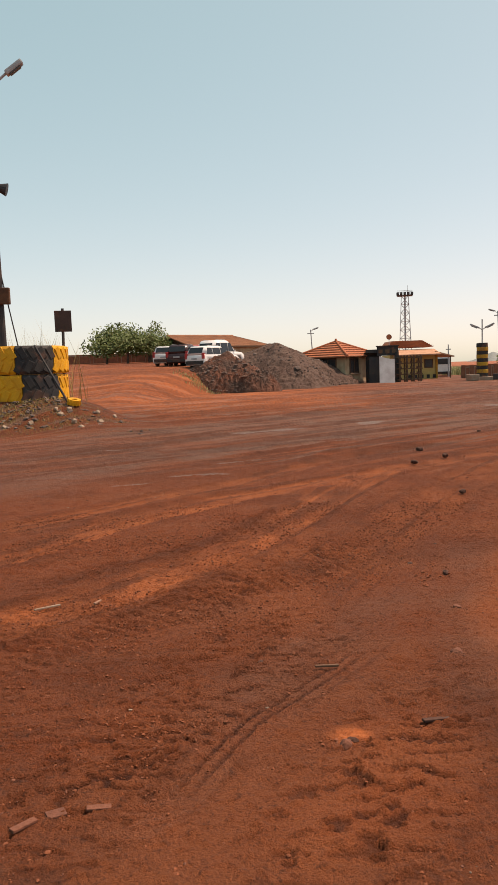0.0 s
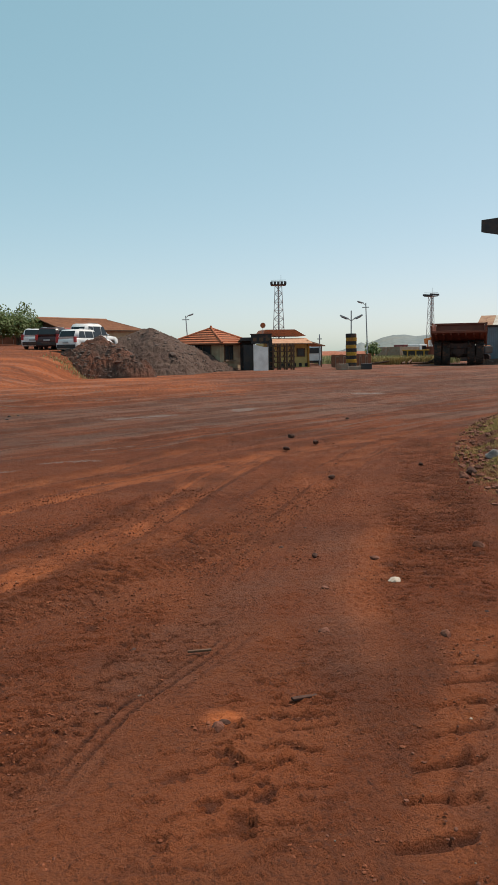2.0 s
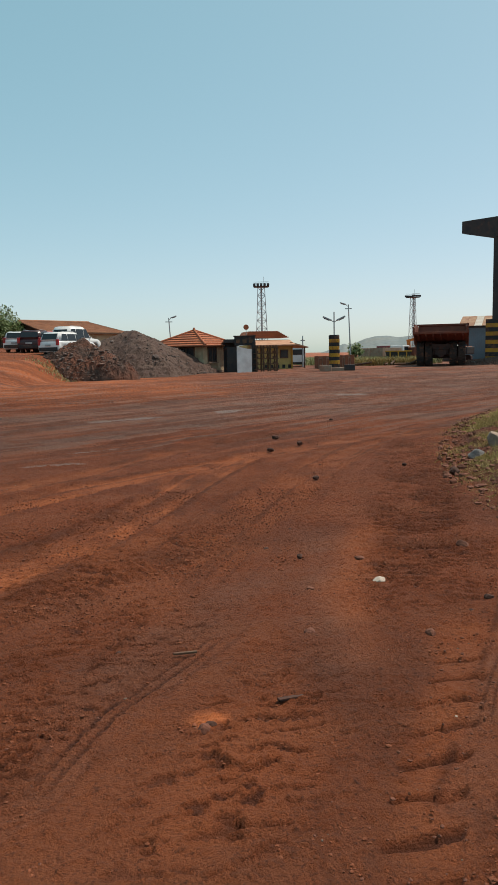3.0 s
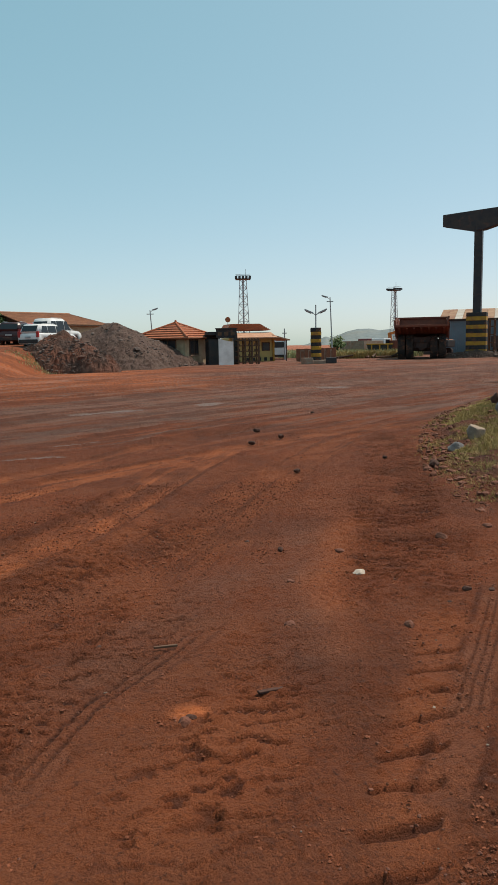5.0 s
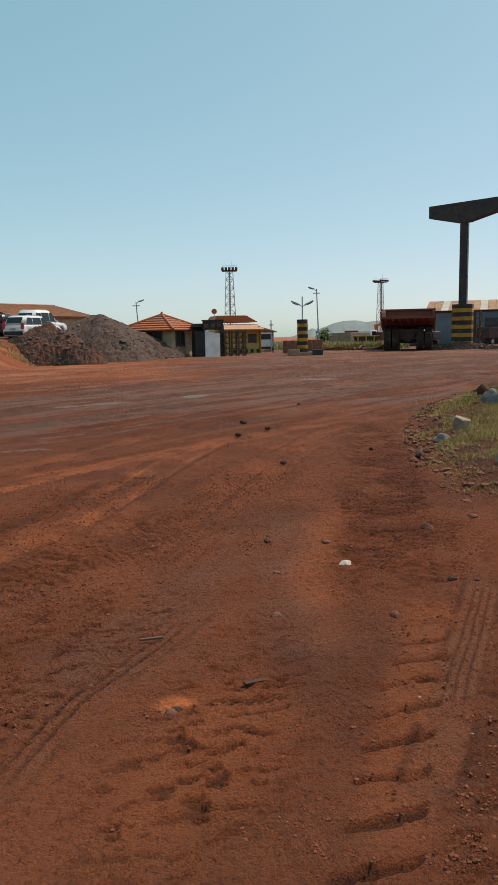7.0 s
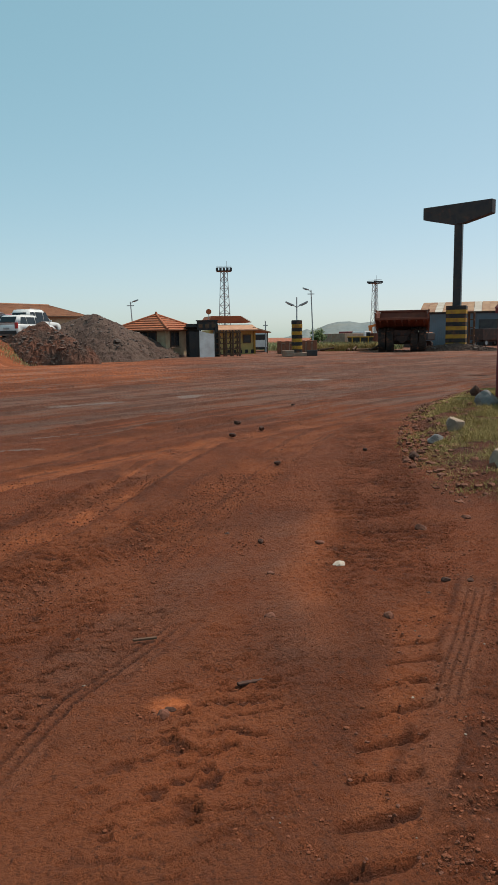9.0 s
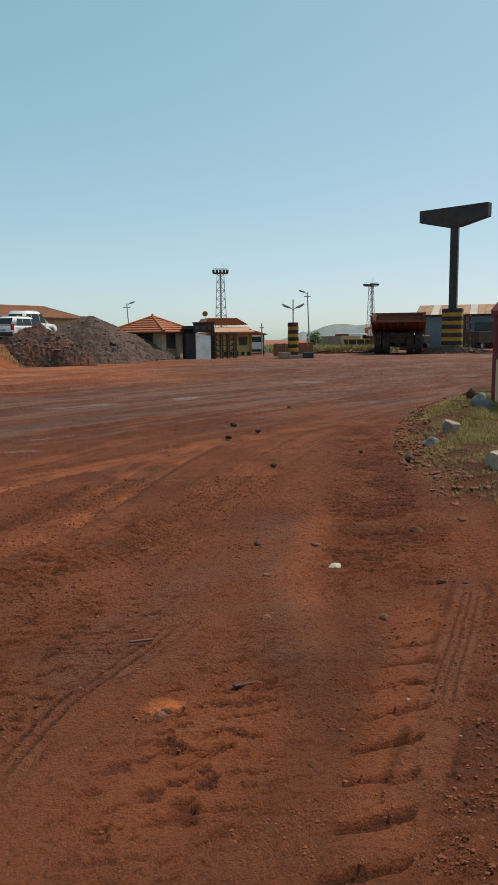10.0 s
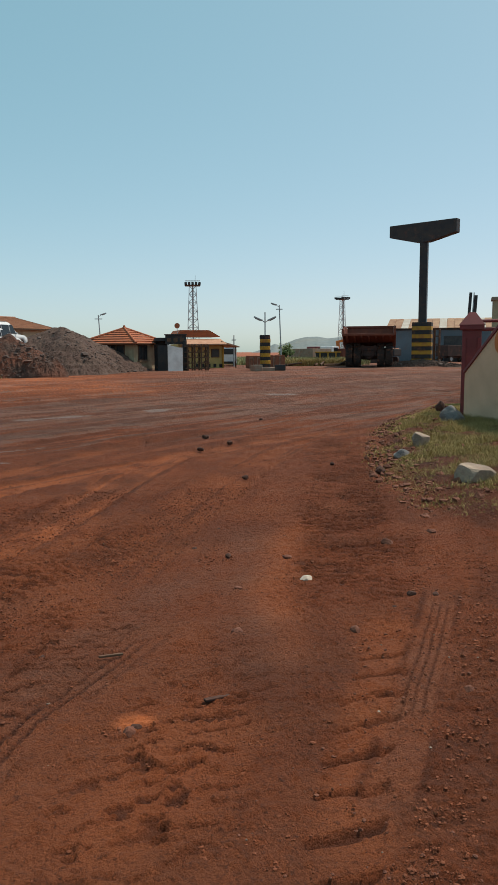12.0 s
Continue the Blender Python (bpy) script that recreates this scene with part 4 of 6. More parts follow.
# flat-roofed gate booth with a chequered parapet, white sheet and timber rack
def gate_booth():
    t = thing("gate_booth", "flat-roofed dark booth with yellow and black parapet", "gate booth", pose(11.0, 62.3, 0, 0, 0, -8))
    part("wall", box(-0.2, 1.6, 1.3, 1.3, 0.2, 2.6), M_BLACK, t, "dark recessed back wall")
    part("door", box(-0.12, 0.62, 1.1, 0.95, 0.06, 2.2, 0.01), M_STEEL, t, "dark plank door")
    part("roof", box(-0.05, 1.5, 2.7, 1.6, 2.2, 0.3, 0.03), M_STEEL, t, "dark flat roof")
    part("side_wall", box(1.7, 1.0, 1.4, 0.35, 1.4, 2.8), M_CONC, t)
    part("parapet", box(0.95, 0.4, 2.68, 1.75, 0.5, 0.76, 0.02), M_BLACK, t, "black parapet")
    for k in range(3):
        part("stripe", box(0.38 + 0.56 * k, 0.14, 2.66, 0.36, 0.03, 0.3), M_WOOD, t, "brown painted panel")
    part("cap", box(0.95, 0.4, 3.1, 1.9, 0.64, 0.09), M_BLACK, t)
    part("post", box(1.72, 0.1, 1.3, 0.3, 0.3, 2.6, 0.02), M_BLACK, t, "dark post")
    part("sign_post", rod((1.1, 0.4, 3.1), (1.1, 0.4, 3.75), 0.025), M_GALV, t)
    d = bmesh.new()
    bmesh.ops.create_cone(d, cap_ends=True, segments=28, radius1=0.23, radius2=0.23, depth=0.05, matrix=Matrix.Translation((1.1, 0.35, 3.85)) @ Matrix.Rotation(math.pi / 2, 4, "X"))
    part("round_sign", d, M_TILE, t, "faded orange-red round sign")
    return t


gate_booth()


def white_sheet():
    prof = [(0, 0), (1.32, 0), (1.32, 1.98), (0.95, 2.0), (0.5, 2.1), (0, 2.24)]
    bm = extruded(prof, "y", -0.04, 0.04)
    ob = linked("hoarding", bm, M_WHITE)
    ob.matrix_basis = pose(10.95, 60.6, 0, 0, 0, 12)
    tagged(ob, "white painted sheet hoarding with a sagging top edge", "hoarding")
    part("edge_board", box(0.68, 0.09, 1.0, 1.36, 0.06, 0.1), M_WOOD, ob)


white_sheet()


def timber_rack():
    t = thing("timber_rack", "dark timber slatted rack standing at the gate", "rack", pose(12.75, 61.6, 0, 0, 0, 8))
    for k in range(4):
        part("upright", box(0.08 + k * 0.62, 0, 1.1, 0.13, 0.13, 2.2, 0.01), M_WOOD, t)
        part("back_upright", box(0.08 + k * 0.62, 0.55, 1.1, 0.12, 0.12, 2.2, 0.01), M_WOOD, t)
    for k in range(5):
        part("shelf", box(1.0, 0.28, 0.22 + k * 0.46, 2.1, 0.75, 0.09), M_WOOD, t)
        for i in range(7):
            part("tooth", box(0.16 + i * 0.28, -0.08, 0.34 + k * 0.46, 0.09, 0.08, 0.16), M_WOOD, t)


timber_rack()


# yellow hut with a red roof behind the rack
def yellow_hut():
    t = thing("yellow_hut", "yellow plastered hut with red tiled roofs", "house", pose(13.9, 68.5, 0, 0, 0, 2))
    part("wall", box(2.3, 2.5, 1.2, 4.6, 0.22, 2.4), M_YWALL, t, "yellow plastered front wall")
    part("wall", box(4.5, 4.2, 1.2, 0.22, 3.2, 2.4), M_YWALL, t)
    part("wall", box(0.1, 4.2, 1.2, 0.22, 3.2, 2.4), M_YWALL, t)
    part("wall", box(2.3, 5.8, 1.2, 4.6, 0.22, 2.4), M_YWALL, t)
    w = part("window", box(3.75, 2.37, 1.5, 0.85, 0.06, 0.85, 0.01), M_WOOD, t)
    part("pane", box(3.75, 2.33, 1.5, 0.66, 0.02, 0.66), M_GLASS_SHADE, w)
    part("corner_post", box(4.52, 2.3, 1.15, 0.16, 0.16, 2.3), M_YELLOW, t, "yellow corner post")
    for k in range(5):
        part("painted_mark", box(1.9 + k * 0.6, 2.375, 0.28, 0.3, 0.02, 0.35), M_BLACK, t, "dark base mark")
    up = part("roof", extruded([(-0.2, 3.1), (4.3, 3.1), (3.2, 3.75), (0.3, 3.75)], "y", 2.6, 5.9), M_TILE, t, "red tiled upper roof")
    for k in range(6):
        part("tile_course", box(2.05, 2.58, 3.15 + k * 0.1, 4.5 - k * 0.36, 0.06, 0.07), M_TILE, up)
    lo = part("verandah_roof", extruded([(0.9, 2.75), (0.9, 2.65), (3.1, 2.15), (3.1, 2.25)], "x", 0, 4.4), M_TILEPALE, t, "pale tiled verandah roof")
    lo.matrix_basis = pose(0, 3.6, 0.15, 0, 0, 0) @ Matrix.Diagonal((1, -1, 1, 1))
    part("side_eave", extruded([(4.1, 2.65), (5.9, 2.15), (5.9, 2.05), (4.1, 2.5)], "y", 1.2, 5.8), M_TILEPALE, t, "pale sloping side eave")
    part("eave_post", rod((5.6, 1.5, 0), (5.6, 1.5, 2.1), 0.06), M_WOOD, t)


yellow_hut()


# blue corrugated workshop with rusted roof
def workshop():
    t = thing("workshop", "blue corrugated workshop with rusted and pale roof sheets", "workshop", pose(52.0, 101.5, 0, 0, 0, -32))
    L, W, h, top = 26.0, 14.0, 5.0, 6.6
    bm = bmesh.new()
    for k in range(90):
        bm = box(0.15 + k * L / 90, 0, h / 2, L / 180, 0.1, h, 0, None, bm)
    bm = box(L / 2, 0.1, h / 2, L, 0.14, h, 0, None, bm)
    part("front_wall", bm, M_BLUE, t)
    part("side_wall", extruded([(0.05, 0), (W, 0), (W, h), (W / 2, top - 0.1), (0.05, h)], "x", 0.0, 0.15), M_BLUE, t)
    part("far_side_wall", extruded([(0.05, 0), (W, 0), (W, h), (W / 2, top - 0.1), (0.05, h)], "x", L - 0.15, L), M_BLUE, t)
    part("back_wall", box(L / 2, W - 0.1, h / 2, L - 0.4, 0.14, h), M_BLUE, t)
    rnd = random.Random(4)
    rf = part("roof", extruded([(-0.4, h - 0.08), (W / 2, top - 0.02), (W + 0.4, h - 0.08), (W / 2, top - 0.1)], "x", -0.3, L + 0.3), M_RUSTROOF, t)
    for k in range(24):
        x0 = -0.3 + k * (L + 0.6) / 24
        m = M_SKYLIGHT if k % 5 == 2 else M_RUSTROOF
        part("roof_sheet", extruded([(-0.45, h), (W / 2, top + 0.08), (W / 2, top + 0.02), (-0.45, h - 0.06)], "x", x0 + 0.02, x0 + (L + 0.6) / 24 - 0.02), m, rf, "pale roof sheet" if m is M_SKYLIGHT else "")
    # dark panels on the closed wall stand for the doorways' inner shade
    part("doorway", box(10.5, -0.1, 1.9, 4.6, 0.1, 3.8), M_GLASS_SHADE, t, "dark panel standing for the shaded inside of an open doorway")
    part("doorway", box(17.5, -0.1, 1.9, 4.6, 0.1, 3.8), M_GLASS_SHADE, t, "dark panel standing for the shaded inside of an open doorway")
    part("fascia", box(L / 2, -0.12, h - 0.2, L, 0.06, 0.25), M_STEEL, t)


workshop()


# long tiled shed beyond the car park
def long_shed():
    z0 = 2.35
    t = thing("long_shed", "long low shed with sun-bleached red-brown tiled roof", "shed", pose(-5.88, 81.1, z0, 0, 0, 38.7))
    L, hw, eave, ridge, hip = 9.6, 5.0, 1.9, 3.3, 2.0
    W = 2 * hw
    part("wall", box((L + hip) / 2, 0.6, eave / 2 - 0.2, L + hip - 1, 0.2, eave + 0.3), M_HOUSE, t)
    part("back_wall", box((L + hip) / 2, W - 0.6, eave / 2 - 0.2, L + hip - 1, 0.2, eave + 0.3), M_HOUSE, t)
    part("gable_wall", extruded([(0.5, -0.35), (W - 0.5, -0.35), (W - 0.5, eave + 0.1), (hw, ridge - 0.12), (0.5, eave + 0.1)], "x", 0.45, 0.65), M_WOOD, t, "dark boarded gable")
    part("end_wall", box(L + hip - 0.6, hw, eave / 2 - 0.2, 0.2, W - 1.4, eave + 0.3), M_HOUSE, t)
    rf = part("roof", rod((-0.1, hw, ridge + 0.05), (L, hw, ridge + 0.05), 0.13), M_OLDTILE, t)
    n = 15
    for k in range(n):
        a, b = k / n, (k + 1) / n
        za, zb = eave + (ridge - eave) * a, eave + (ridge - eave) * b
        x1 = L + hip * (1 - a)
        for flip in (False, True):
            y0, y1 = (W - hw * a, W - hw * b) if flip else (hw * a, hw * b)
            part("tile_course", extruded([(y0, za), (y0, za + 0.09), (y1, zb + 0.03), (y1, zb - 0.04)], "x", -0.1, x1), M_OLDTILE, rf)
    bm = bmesh.new()
    lo = [bm.verts.new(p) for p in ((L + hip, 0, eave), (L + hip, W, eave), (L, hw, ridge))]
    hi = [bm.verts.new((v.co.x, v.co.y, v.co.z + 0.1)) for v in lo]
    bm.faces.new(lo[::-1])
    bm.faces.new(hi)
    for k in range(3):
        bm.faces.new((lo[k], lo[(k + 1) % 3], hi[(k + 1) % 3], hi[k]))
    part("hip_slope", bm, M_OLDTILE, rf)
    part("fascia", box((L + hip) / 2, -0.02, eave - 0.02, L + hip, 0.05, 0.16), M_WOOD, t)


long_shed()
brick_wall((-24.0, 90.5), (-10.5, 91.5), 1.1, 0.3, "long low red brick boundary wall", "wall_boundary")


# the big tipper truck
def haul_truck():
    t = thing("haul_truck", "huge dusty orange mining dump truck seen with its empty body lowered", "dump truck", pose(33.7, 69.9, 0.0, 0, 0, -27))
    R, W = 1.2, 0.74
    tyre = None
    for x, y in ((-2.02, 0), (-1.2, 0), (1.2, 0), (2.02, 0), (-2.0, 4.35), (2.0, 4.35)):
        if tyre is None:
            tyre = part("wheel", tyre_mesh(R, W, 0.62, 26, 0.035), M_RUBBER, t, "dusty black tyre")
            tyre.location = (x, y, R)
            w = tyre
        else:
            w = again(tyre, pose(x, y, R), t)
            tagged(w, "dusty black tyre")
        s = 1 if x > 0 else -1
        part("rim", lathe([(0.64, -0.3 * W), (0.64, 0.42 * W), (0.56, 0.42 * W), (0.5, 0.1 * W), (0.5, -0.3 * W)] if s > 0 else
                          [(0.64, 0.3 * W), (0.64, -0.42 * W), (0.56, -0.42 * W), (0.5, -0.1 * W), (0.5, 0.3 * W)], 28, "x"), M_TRUCK, w, "orange rim")
        hub = rod((-0.2, 0, 0), (0.2, 0, 0), 0.5, 0.5, 24)
        hub = rod((0, 0, 0), (s * 0.34, 0, 0), 0.3, 0.26, 18, hub)
        for k in range(12):
            a = k * math.pi / 6
            hub = rod((s * 0.2, 0.42 * math.cos(a), 0.42 * math.sin(a)), (s * 0.25, 0.42 * math.cos(a), 0.42 * math.sin(a)), 0.03, None, 6, hub)
        part("hub", hub, M_TRUCK, w, "orange hub")
    part("rear_axle", rod((-1.6, 0, R), (1.6, 0, R), 0.45, None, 18, rod((-0.01, -0.1, R), (0.0, -0.75, R), 0.5, 0.35, 16)), M_TRUCKD, t)
    part("front_axle", rod((-1.7, 4.35, R), (1.7, 4.35, R), 0.25, None, 12), M_TRUCKD, t)
    for s in (-1, 1):
        part("chassis_rail", box(s * 0.62, 2.4, 1.55, 0.28, 6.4, 0.55, 0.03), M_TRUCKD, t)
        part("suspension", rod((s * 0.72, -0.75, 1.1), (s * 0.62, -0.55, 2.2), 0.14, 0.17, 12), M_TRUCKD, t)
        part("hoist_ram", rod((s * 0.95, 1.7, 1.2), (s * 0.85, 1.5, 2.35), 0.16, None, 12), M_TRUCKD, t)
        part("rear_lamp", rod((s * 0.32, -0.95, 1.75), (s * 0.32, -1.02, 1.75), 0.1, None, 14), M_STEEL, t, "round rear lamp")
    part("rear_crossmember", box(0, -0.75, 1.9, 1.7, 0.35, 0.5, 0.04), M_TRUCKD, t)
    part("rear_panel", box(0, -0.85, 1.35, 1.1, 0.12, 0.55, 0.03), M_TRUCKD, t)
    # tipping body: floor, flared sides, headboard, canopy
    body = part("body", extruded([(-3.5, 3.32), (-3.5, 3.14), (-1.1, 2.62), (2.6, 2.08), (3.2, 2.15), (3.2, 2.35), (2.5, 2.32), (-1.1, 2.85)], "x", -2.25, 2.25, 0.02), M_TRUCK, t, "orange tipping body floor")
    for s in (-1, 1):
        a, b = (2.42, 2.6) if s > 0 else (-2.6, -2.42)
        part("side_wall", extruded([(-3.5, 3.76), (-3.5, 3.14), (-1.1, 2.62), (2.6, 2.08), (3.2, 2.15), (3.75, 4.02), (-1.35, 4.08), (-1.75, 3.78)], "x", a, b, 0.02), M_TRUCK, body)
        part("floor_flare", extruded([(-3.45, 3.3), (-1.1, 2.8), (2.6, 2.25), (2.6, 2.1), (-1.1, 2.65), (-3.45, 3.16)], "x", min(s * 2.2, s * 2.45), max(s * 2.2, s * 2.45)), M_TRUCK, body)
        part("top_rail", box(s * 2.58, 1.2, 4.08, 0.2, 5.2, 0.16, 0.03), M_TRUCK, body)
        part("tail_rail", box(s * 2.58, -2.65, 3.78, 0.2, 1.8, 0.14, 0.03), M_TRUCK, body)
        part("diagonal_rib", box(s * 2.64, 0.9, 3.0, 0.14, 4.6, 0.26, 0.02, Matrix.Rotation(-0.2, 4, "X")), M_TRUCK, body)
        for k in range(6):
            part("rib", box(s * 2.63, -0.6 + k * 0.72, 2.62 - k * 0.1, 0.14, 0.2, 0.5, 0.02), M_TRUCK, body)
        part("name_plate", box(s * 2.615, 2.4, 3.55, 0.03, 1.3, 0.28), M_BLACK, body, "dark lettering panel")
        part("mirror", box(s * 2.62, 5.6, 3.0, 0.12, 0.18, 0.5, 0.03), M_BLACK, t)
        part("mirror_arm", rod((s * 2.2, 5.3, 2.6), (s * 2.6, 5.55, 2.9), 0.03), M_STEEL, t)
        part("fender", box(s * 1.95, 4.6, 2.46, 1.0, 2.1, 0.16, 0.04), M_TRUCKD, t)
    part("tail_lip", box(0, -3.5, 3.24, 4.9, 0.16, 0.22, 0.03), M_TRUCK, body)
    for k in range(7):
        part("floor_rib", box(-2.1 + k * 0.7, -2.3, 2.83, 0.16, 2.2, 0.2, 0.02, Matrix.Rotation(-0.213, 4, "X")), M_TRUCK, body)
    part("headboard", extruded([(3.05, 2.15), (3.2, 2.15), (3.8, 4.2), (3.62, 4.22)], "x", -2.42, 2.42), M_TRUCK, body)
    part("headboard_rail", box(0, 3.6, 4.2, 5.2, 0.3, 0.2, 0.03), M_TRUCK, body)
    part("canopy", extruded([(3.6, 4.1), (5.5, 4.18), (5.5, 4.34), (3.6, 4.3)], "x", -2.45, 2.45, 0.02), M_TRUCK, body)
    # deck, cab, bonnet
    part("deck", box(0, 5.1, 2.56, 4.9, 1.6, 0.14, 0.02), M_TRUCKD, t)
    cab = part("cab", box(-1.35, 4.6, 3.2, 1.5, 1.6, 1.3, 0.08), M_TRUCK, t)
    part("side_window", box(-2.105, 4.6, 3.35, 0.02, 1.2, 0.7, 0), M_CARGLASS, cab)
    part("rear_window", box(-1.35, 3.795, 3.4, 1.1, 0.02, 0.6), M_CARGLASS, cab)
    part("windscreen", box(-1.35, 5.405, 3.35, 1.25, 0.02, 0.75), M_CARGLASS, cab)
    part("bonnet", box(0, 5.0, 1.9, 1.9, 2.2, 1.2, 0.06), M_TRUCK, t)
    part("bumper", box(0, 6.0, 1.15, 4.6, 0.3, 0.5, 0.05), M_TRUCKD, t)
    part("air_cleaner", rod((1.3, 4.4, 2.62), (1.3, 4.4, 3.4), 0.26, None, 16), M_TRUCKD, t)
    part("fuel_tank", box(-1.55, 2.1, 1.5, 0.9, 1.5, 0.9, 0.1), M_TRUCKD, t)
    part("oil_tank", box(1.55, 2.1, 1.5, 0.9, 1.4, 0.9, 0.1), M_TRUCKD, t)
    for x, y in ((2.4, 4.4), (2.4, 5.1), (2.4, 5.85), (1.6, 5.85), (0.8, 5.85), (0.0, 5.85), (-2.4, 5.85)):
        part("rail_post", rod((x, y, 2.6), (x, y, 3.6), 0.03), M_GALV, t)
    for z in (3.1, 3.6):
        part("handrail", rod((2.4, 4.4, z), (2.4, 5.85, z), 0.03), M_GALV, t)
        part("handrail", rod((2.4, 5.85, z), (-2.4, 5.85, z), 0.03), M_GALV, t)
    part("ladder", box(2.1, 6.05, 1.6, 0.5, 0.12, 1.9), M_TRUCKD, t)


haul_truck()


# parked cars
def car(m, paint, label, high=1.68, length=4.4, wide=1.76):
    t = thing("car", label, "car", m, "parked cars")
    L, w, g, bl = length, wide / 2, 0.24, 0.98
    wy = (0.82, L - 0.78)
    prof = [(0.02, 0.42), (0.10, g)]
    for c in wy:
        prof += [(c + 0.38 * math.cos(a), g + 0.03 + 0.42 * math.sin(a)) for a in np.linspace(math.pi, 0, 8)]
    prof += [(L - 0.1, g), (L, 0.5), (L - 0.05, 0.78), (L - 0.35, 0.95), (L - 1.05, bl + 0.04), (0.06, bl + 0.02), (0.0, 0.8)]
    body = part("body", extruded(prof, "x", -w, w, 0.035), paint, t, "", True)
    bm = bmesh.new()
    lo = [(0.03, bl), (L - 1.1, bl)]
    hi = [(0.42, high - 0.04), (0.9, high), (L - 2.2, high - 0.02), (L - 2.0, high - 0.07)]
    ring = [lo[0], hi[0], hi[1], hi[2], hi[3], lo[1]]
    left, right = [], []
    for y, z in ring:
        k = (z - bl) / (high - bl)
        left.append(bm.verts.new((-(w - 0.03 - 0.17 * k), y, z)))
        right.append(bm.verts.new((w - 0.03 - 0.17 * k, y, z)))
    bm.faces.new(left[::-1])
    bm.faces.new(right)
    for i in range(6):
        bm.faces.new((left[i], left[(i + 1) % 6], right[(i + 1) % 6], right[i]))
    bmesh.ops.recalc_face_normals(bm, faces=bm.faces)
    bmesh.ops.bevel(bm, geom=bm.edges[:], offset=0.05, segments=2, affect="EDGES")
    cabin = part("cabin", bm, paint, t, "", True)
    hg = high - bl
    for s in (-1, 1):
        for y0, y1 in ((0.42, 1.15), (1.22, 2.1), (2.17, L - 1.45)):
            own = bmesh.new()
            pts = []
            for y, k in ((y0, 0.1), (y1, 0.1), (y1 - (0.32 if y1 > 2.3 else 0), 0.78), (y0 + (0.22 if y0 < 0.5 else 0), 0.78)):
                pts.append(own.verts.new((s * (w - 0.022 - 0.17 * k), y, bl + hg * k)))
            own.faces.new(pts)
            r = bmesh.ops.extrude_face_region(own, geom=own.faces[:])
            bmesh.ops.translate(own, verts=[v for v in r["geom"] if isinstance(v, bmesh.types.BMVert)], vec=(s * 0.012, 0, 0))
            part("side_window", own, M_CARGLASS, cabin)
        part("door_mirror", box(s * (w + 0.08), L - 1.5, bl + 0.1, 0.16, 0.1, 0.13, 0.03), paint, t)
        part("tail_lamp", box(s * (w - 0.09), 0.05, 0.92, 0.2, 0.14, 0.42, 0.03), M_REDLAMP, t)
        part("headlamp", box(s * (w - 0.2), L - 0.16, 0.76, 0.34, 0.2, 0.16, 0.04), M_GALV, t)
        part("roof_rail", rod((s * (w - 0.26), 0.75, high + 0.03), (s * (w - 0.26), L - 2.3, high + 0.02), 0.02), M_GALV, t)
    ang = math.atan2(0.39, hg)
    part("rear_window", box(0, 0.21, bl + hg * 0.52, 1.25, 0.02, 0.46, 0, Matrix.Rotation(-ang, 4, "X")), M_CARGLASS, cabin)
    part("windscreen", box(0, L - 1.50, bl + hg * 0.5, 1.3, 0.02, 0.82, 0, Matrix.Rotation(math.atan2(0.9, hg), 4, "X")), M_CARGLASS, cabin)
    part("bumper", box(0, 0.04, 0.45, 1.6, 0.16, 0.26, 0.05), M_BLACK, t, "black rear bumper")
    part("registration_plate", box(0, -0.035, 0.72, 0.5, 0.015, 0.12), M_GALV, t)
    for y in wy:
        for s in (-1, 1):
            wh = part("wheel", tyre_mesh(0.33, 0.2, 0.2, 0, 0, "x", 24), M_RUBBER, t)
            wh.location = (s * (w - 0.1), y, 0.33)
            part("rim", rod((s * 0.02, 0, 0), (s * 0.09, 0, 0), 0.21, 0.2, 20), M_GALV, wh)
    return t


def parked(x, y, turn, *args, **kw):
    car(pose(x, y, on_ground(x, y) + 0.02, 0, 0, turn), *args, **kw)


parked(-3.75, 53.6, -35, M_CARW, "white people carrier parked on the red earth bank", high=1.66, length=4.4)
parked(-3.3, 58.6, -35, M_CARW, "tall white off-roader parked behind another car", high=1.95, length=4.3)
parked(-5.35, 57.0, -14, M_CARD, "dark maroon car parked on the earth bank")
parked(-4.75, 61.6, -12, M_REDLAMP, "red car parked behind the dark one", high=1.62)
parked(-6.6, 58.9, -12, M_CARW, "white hatchback seen from behind", high=1.6, length=3.9)


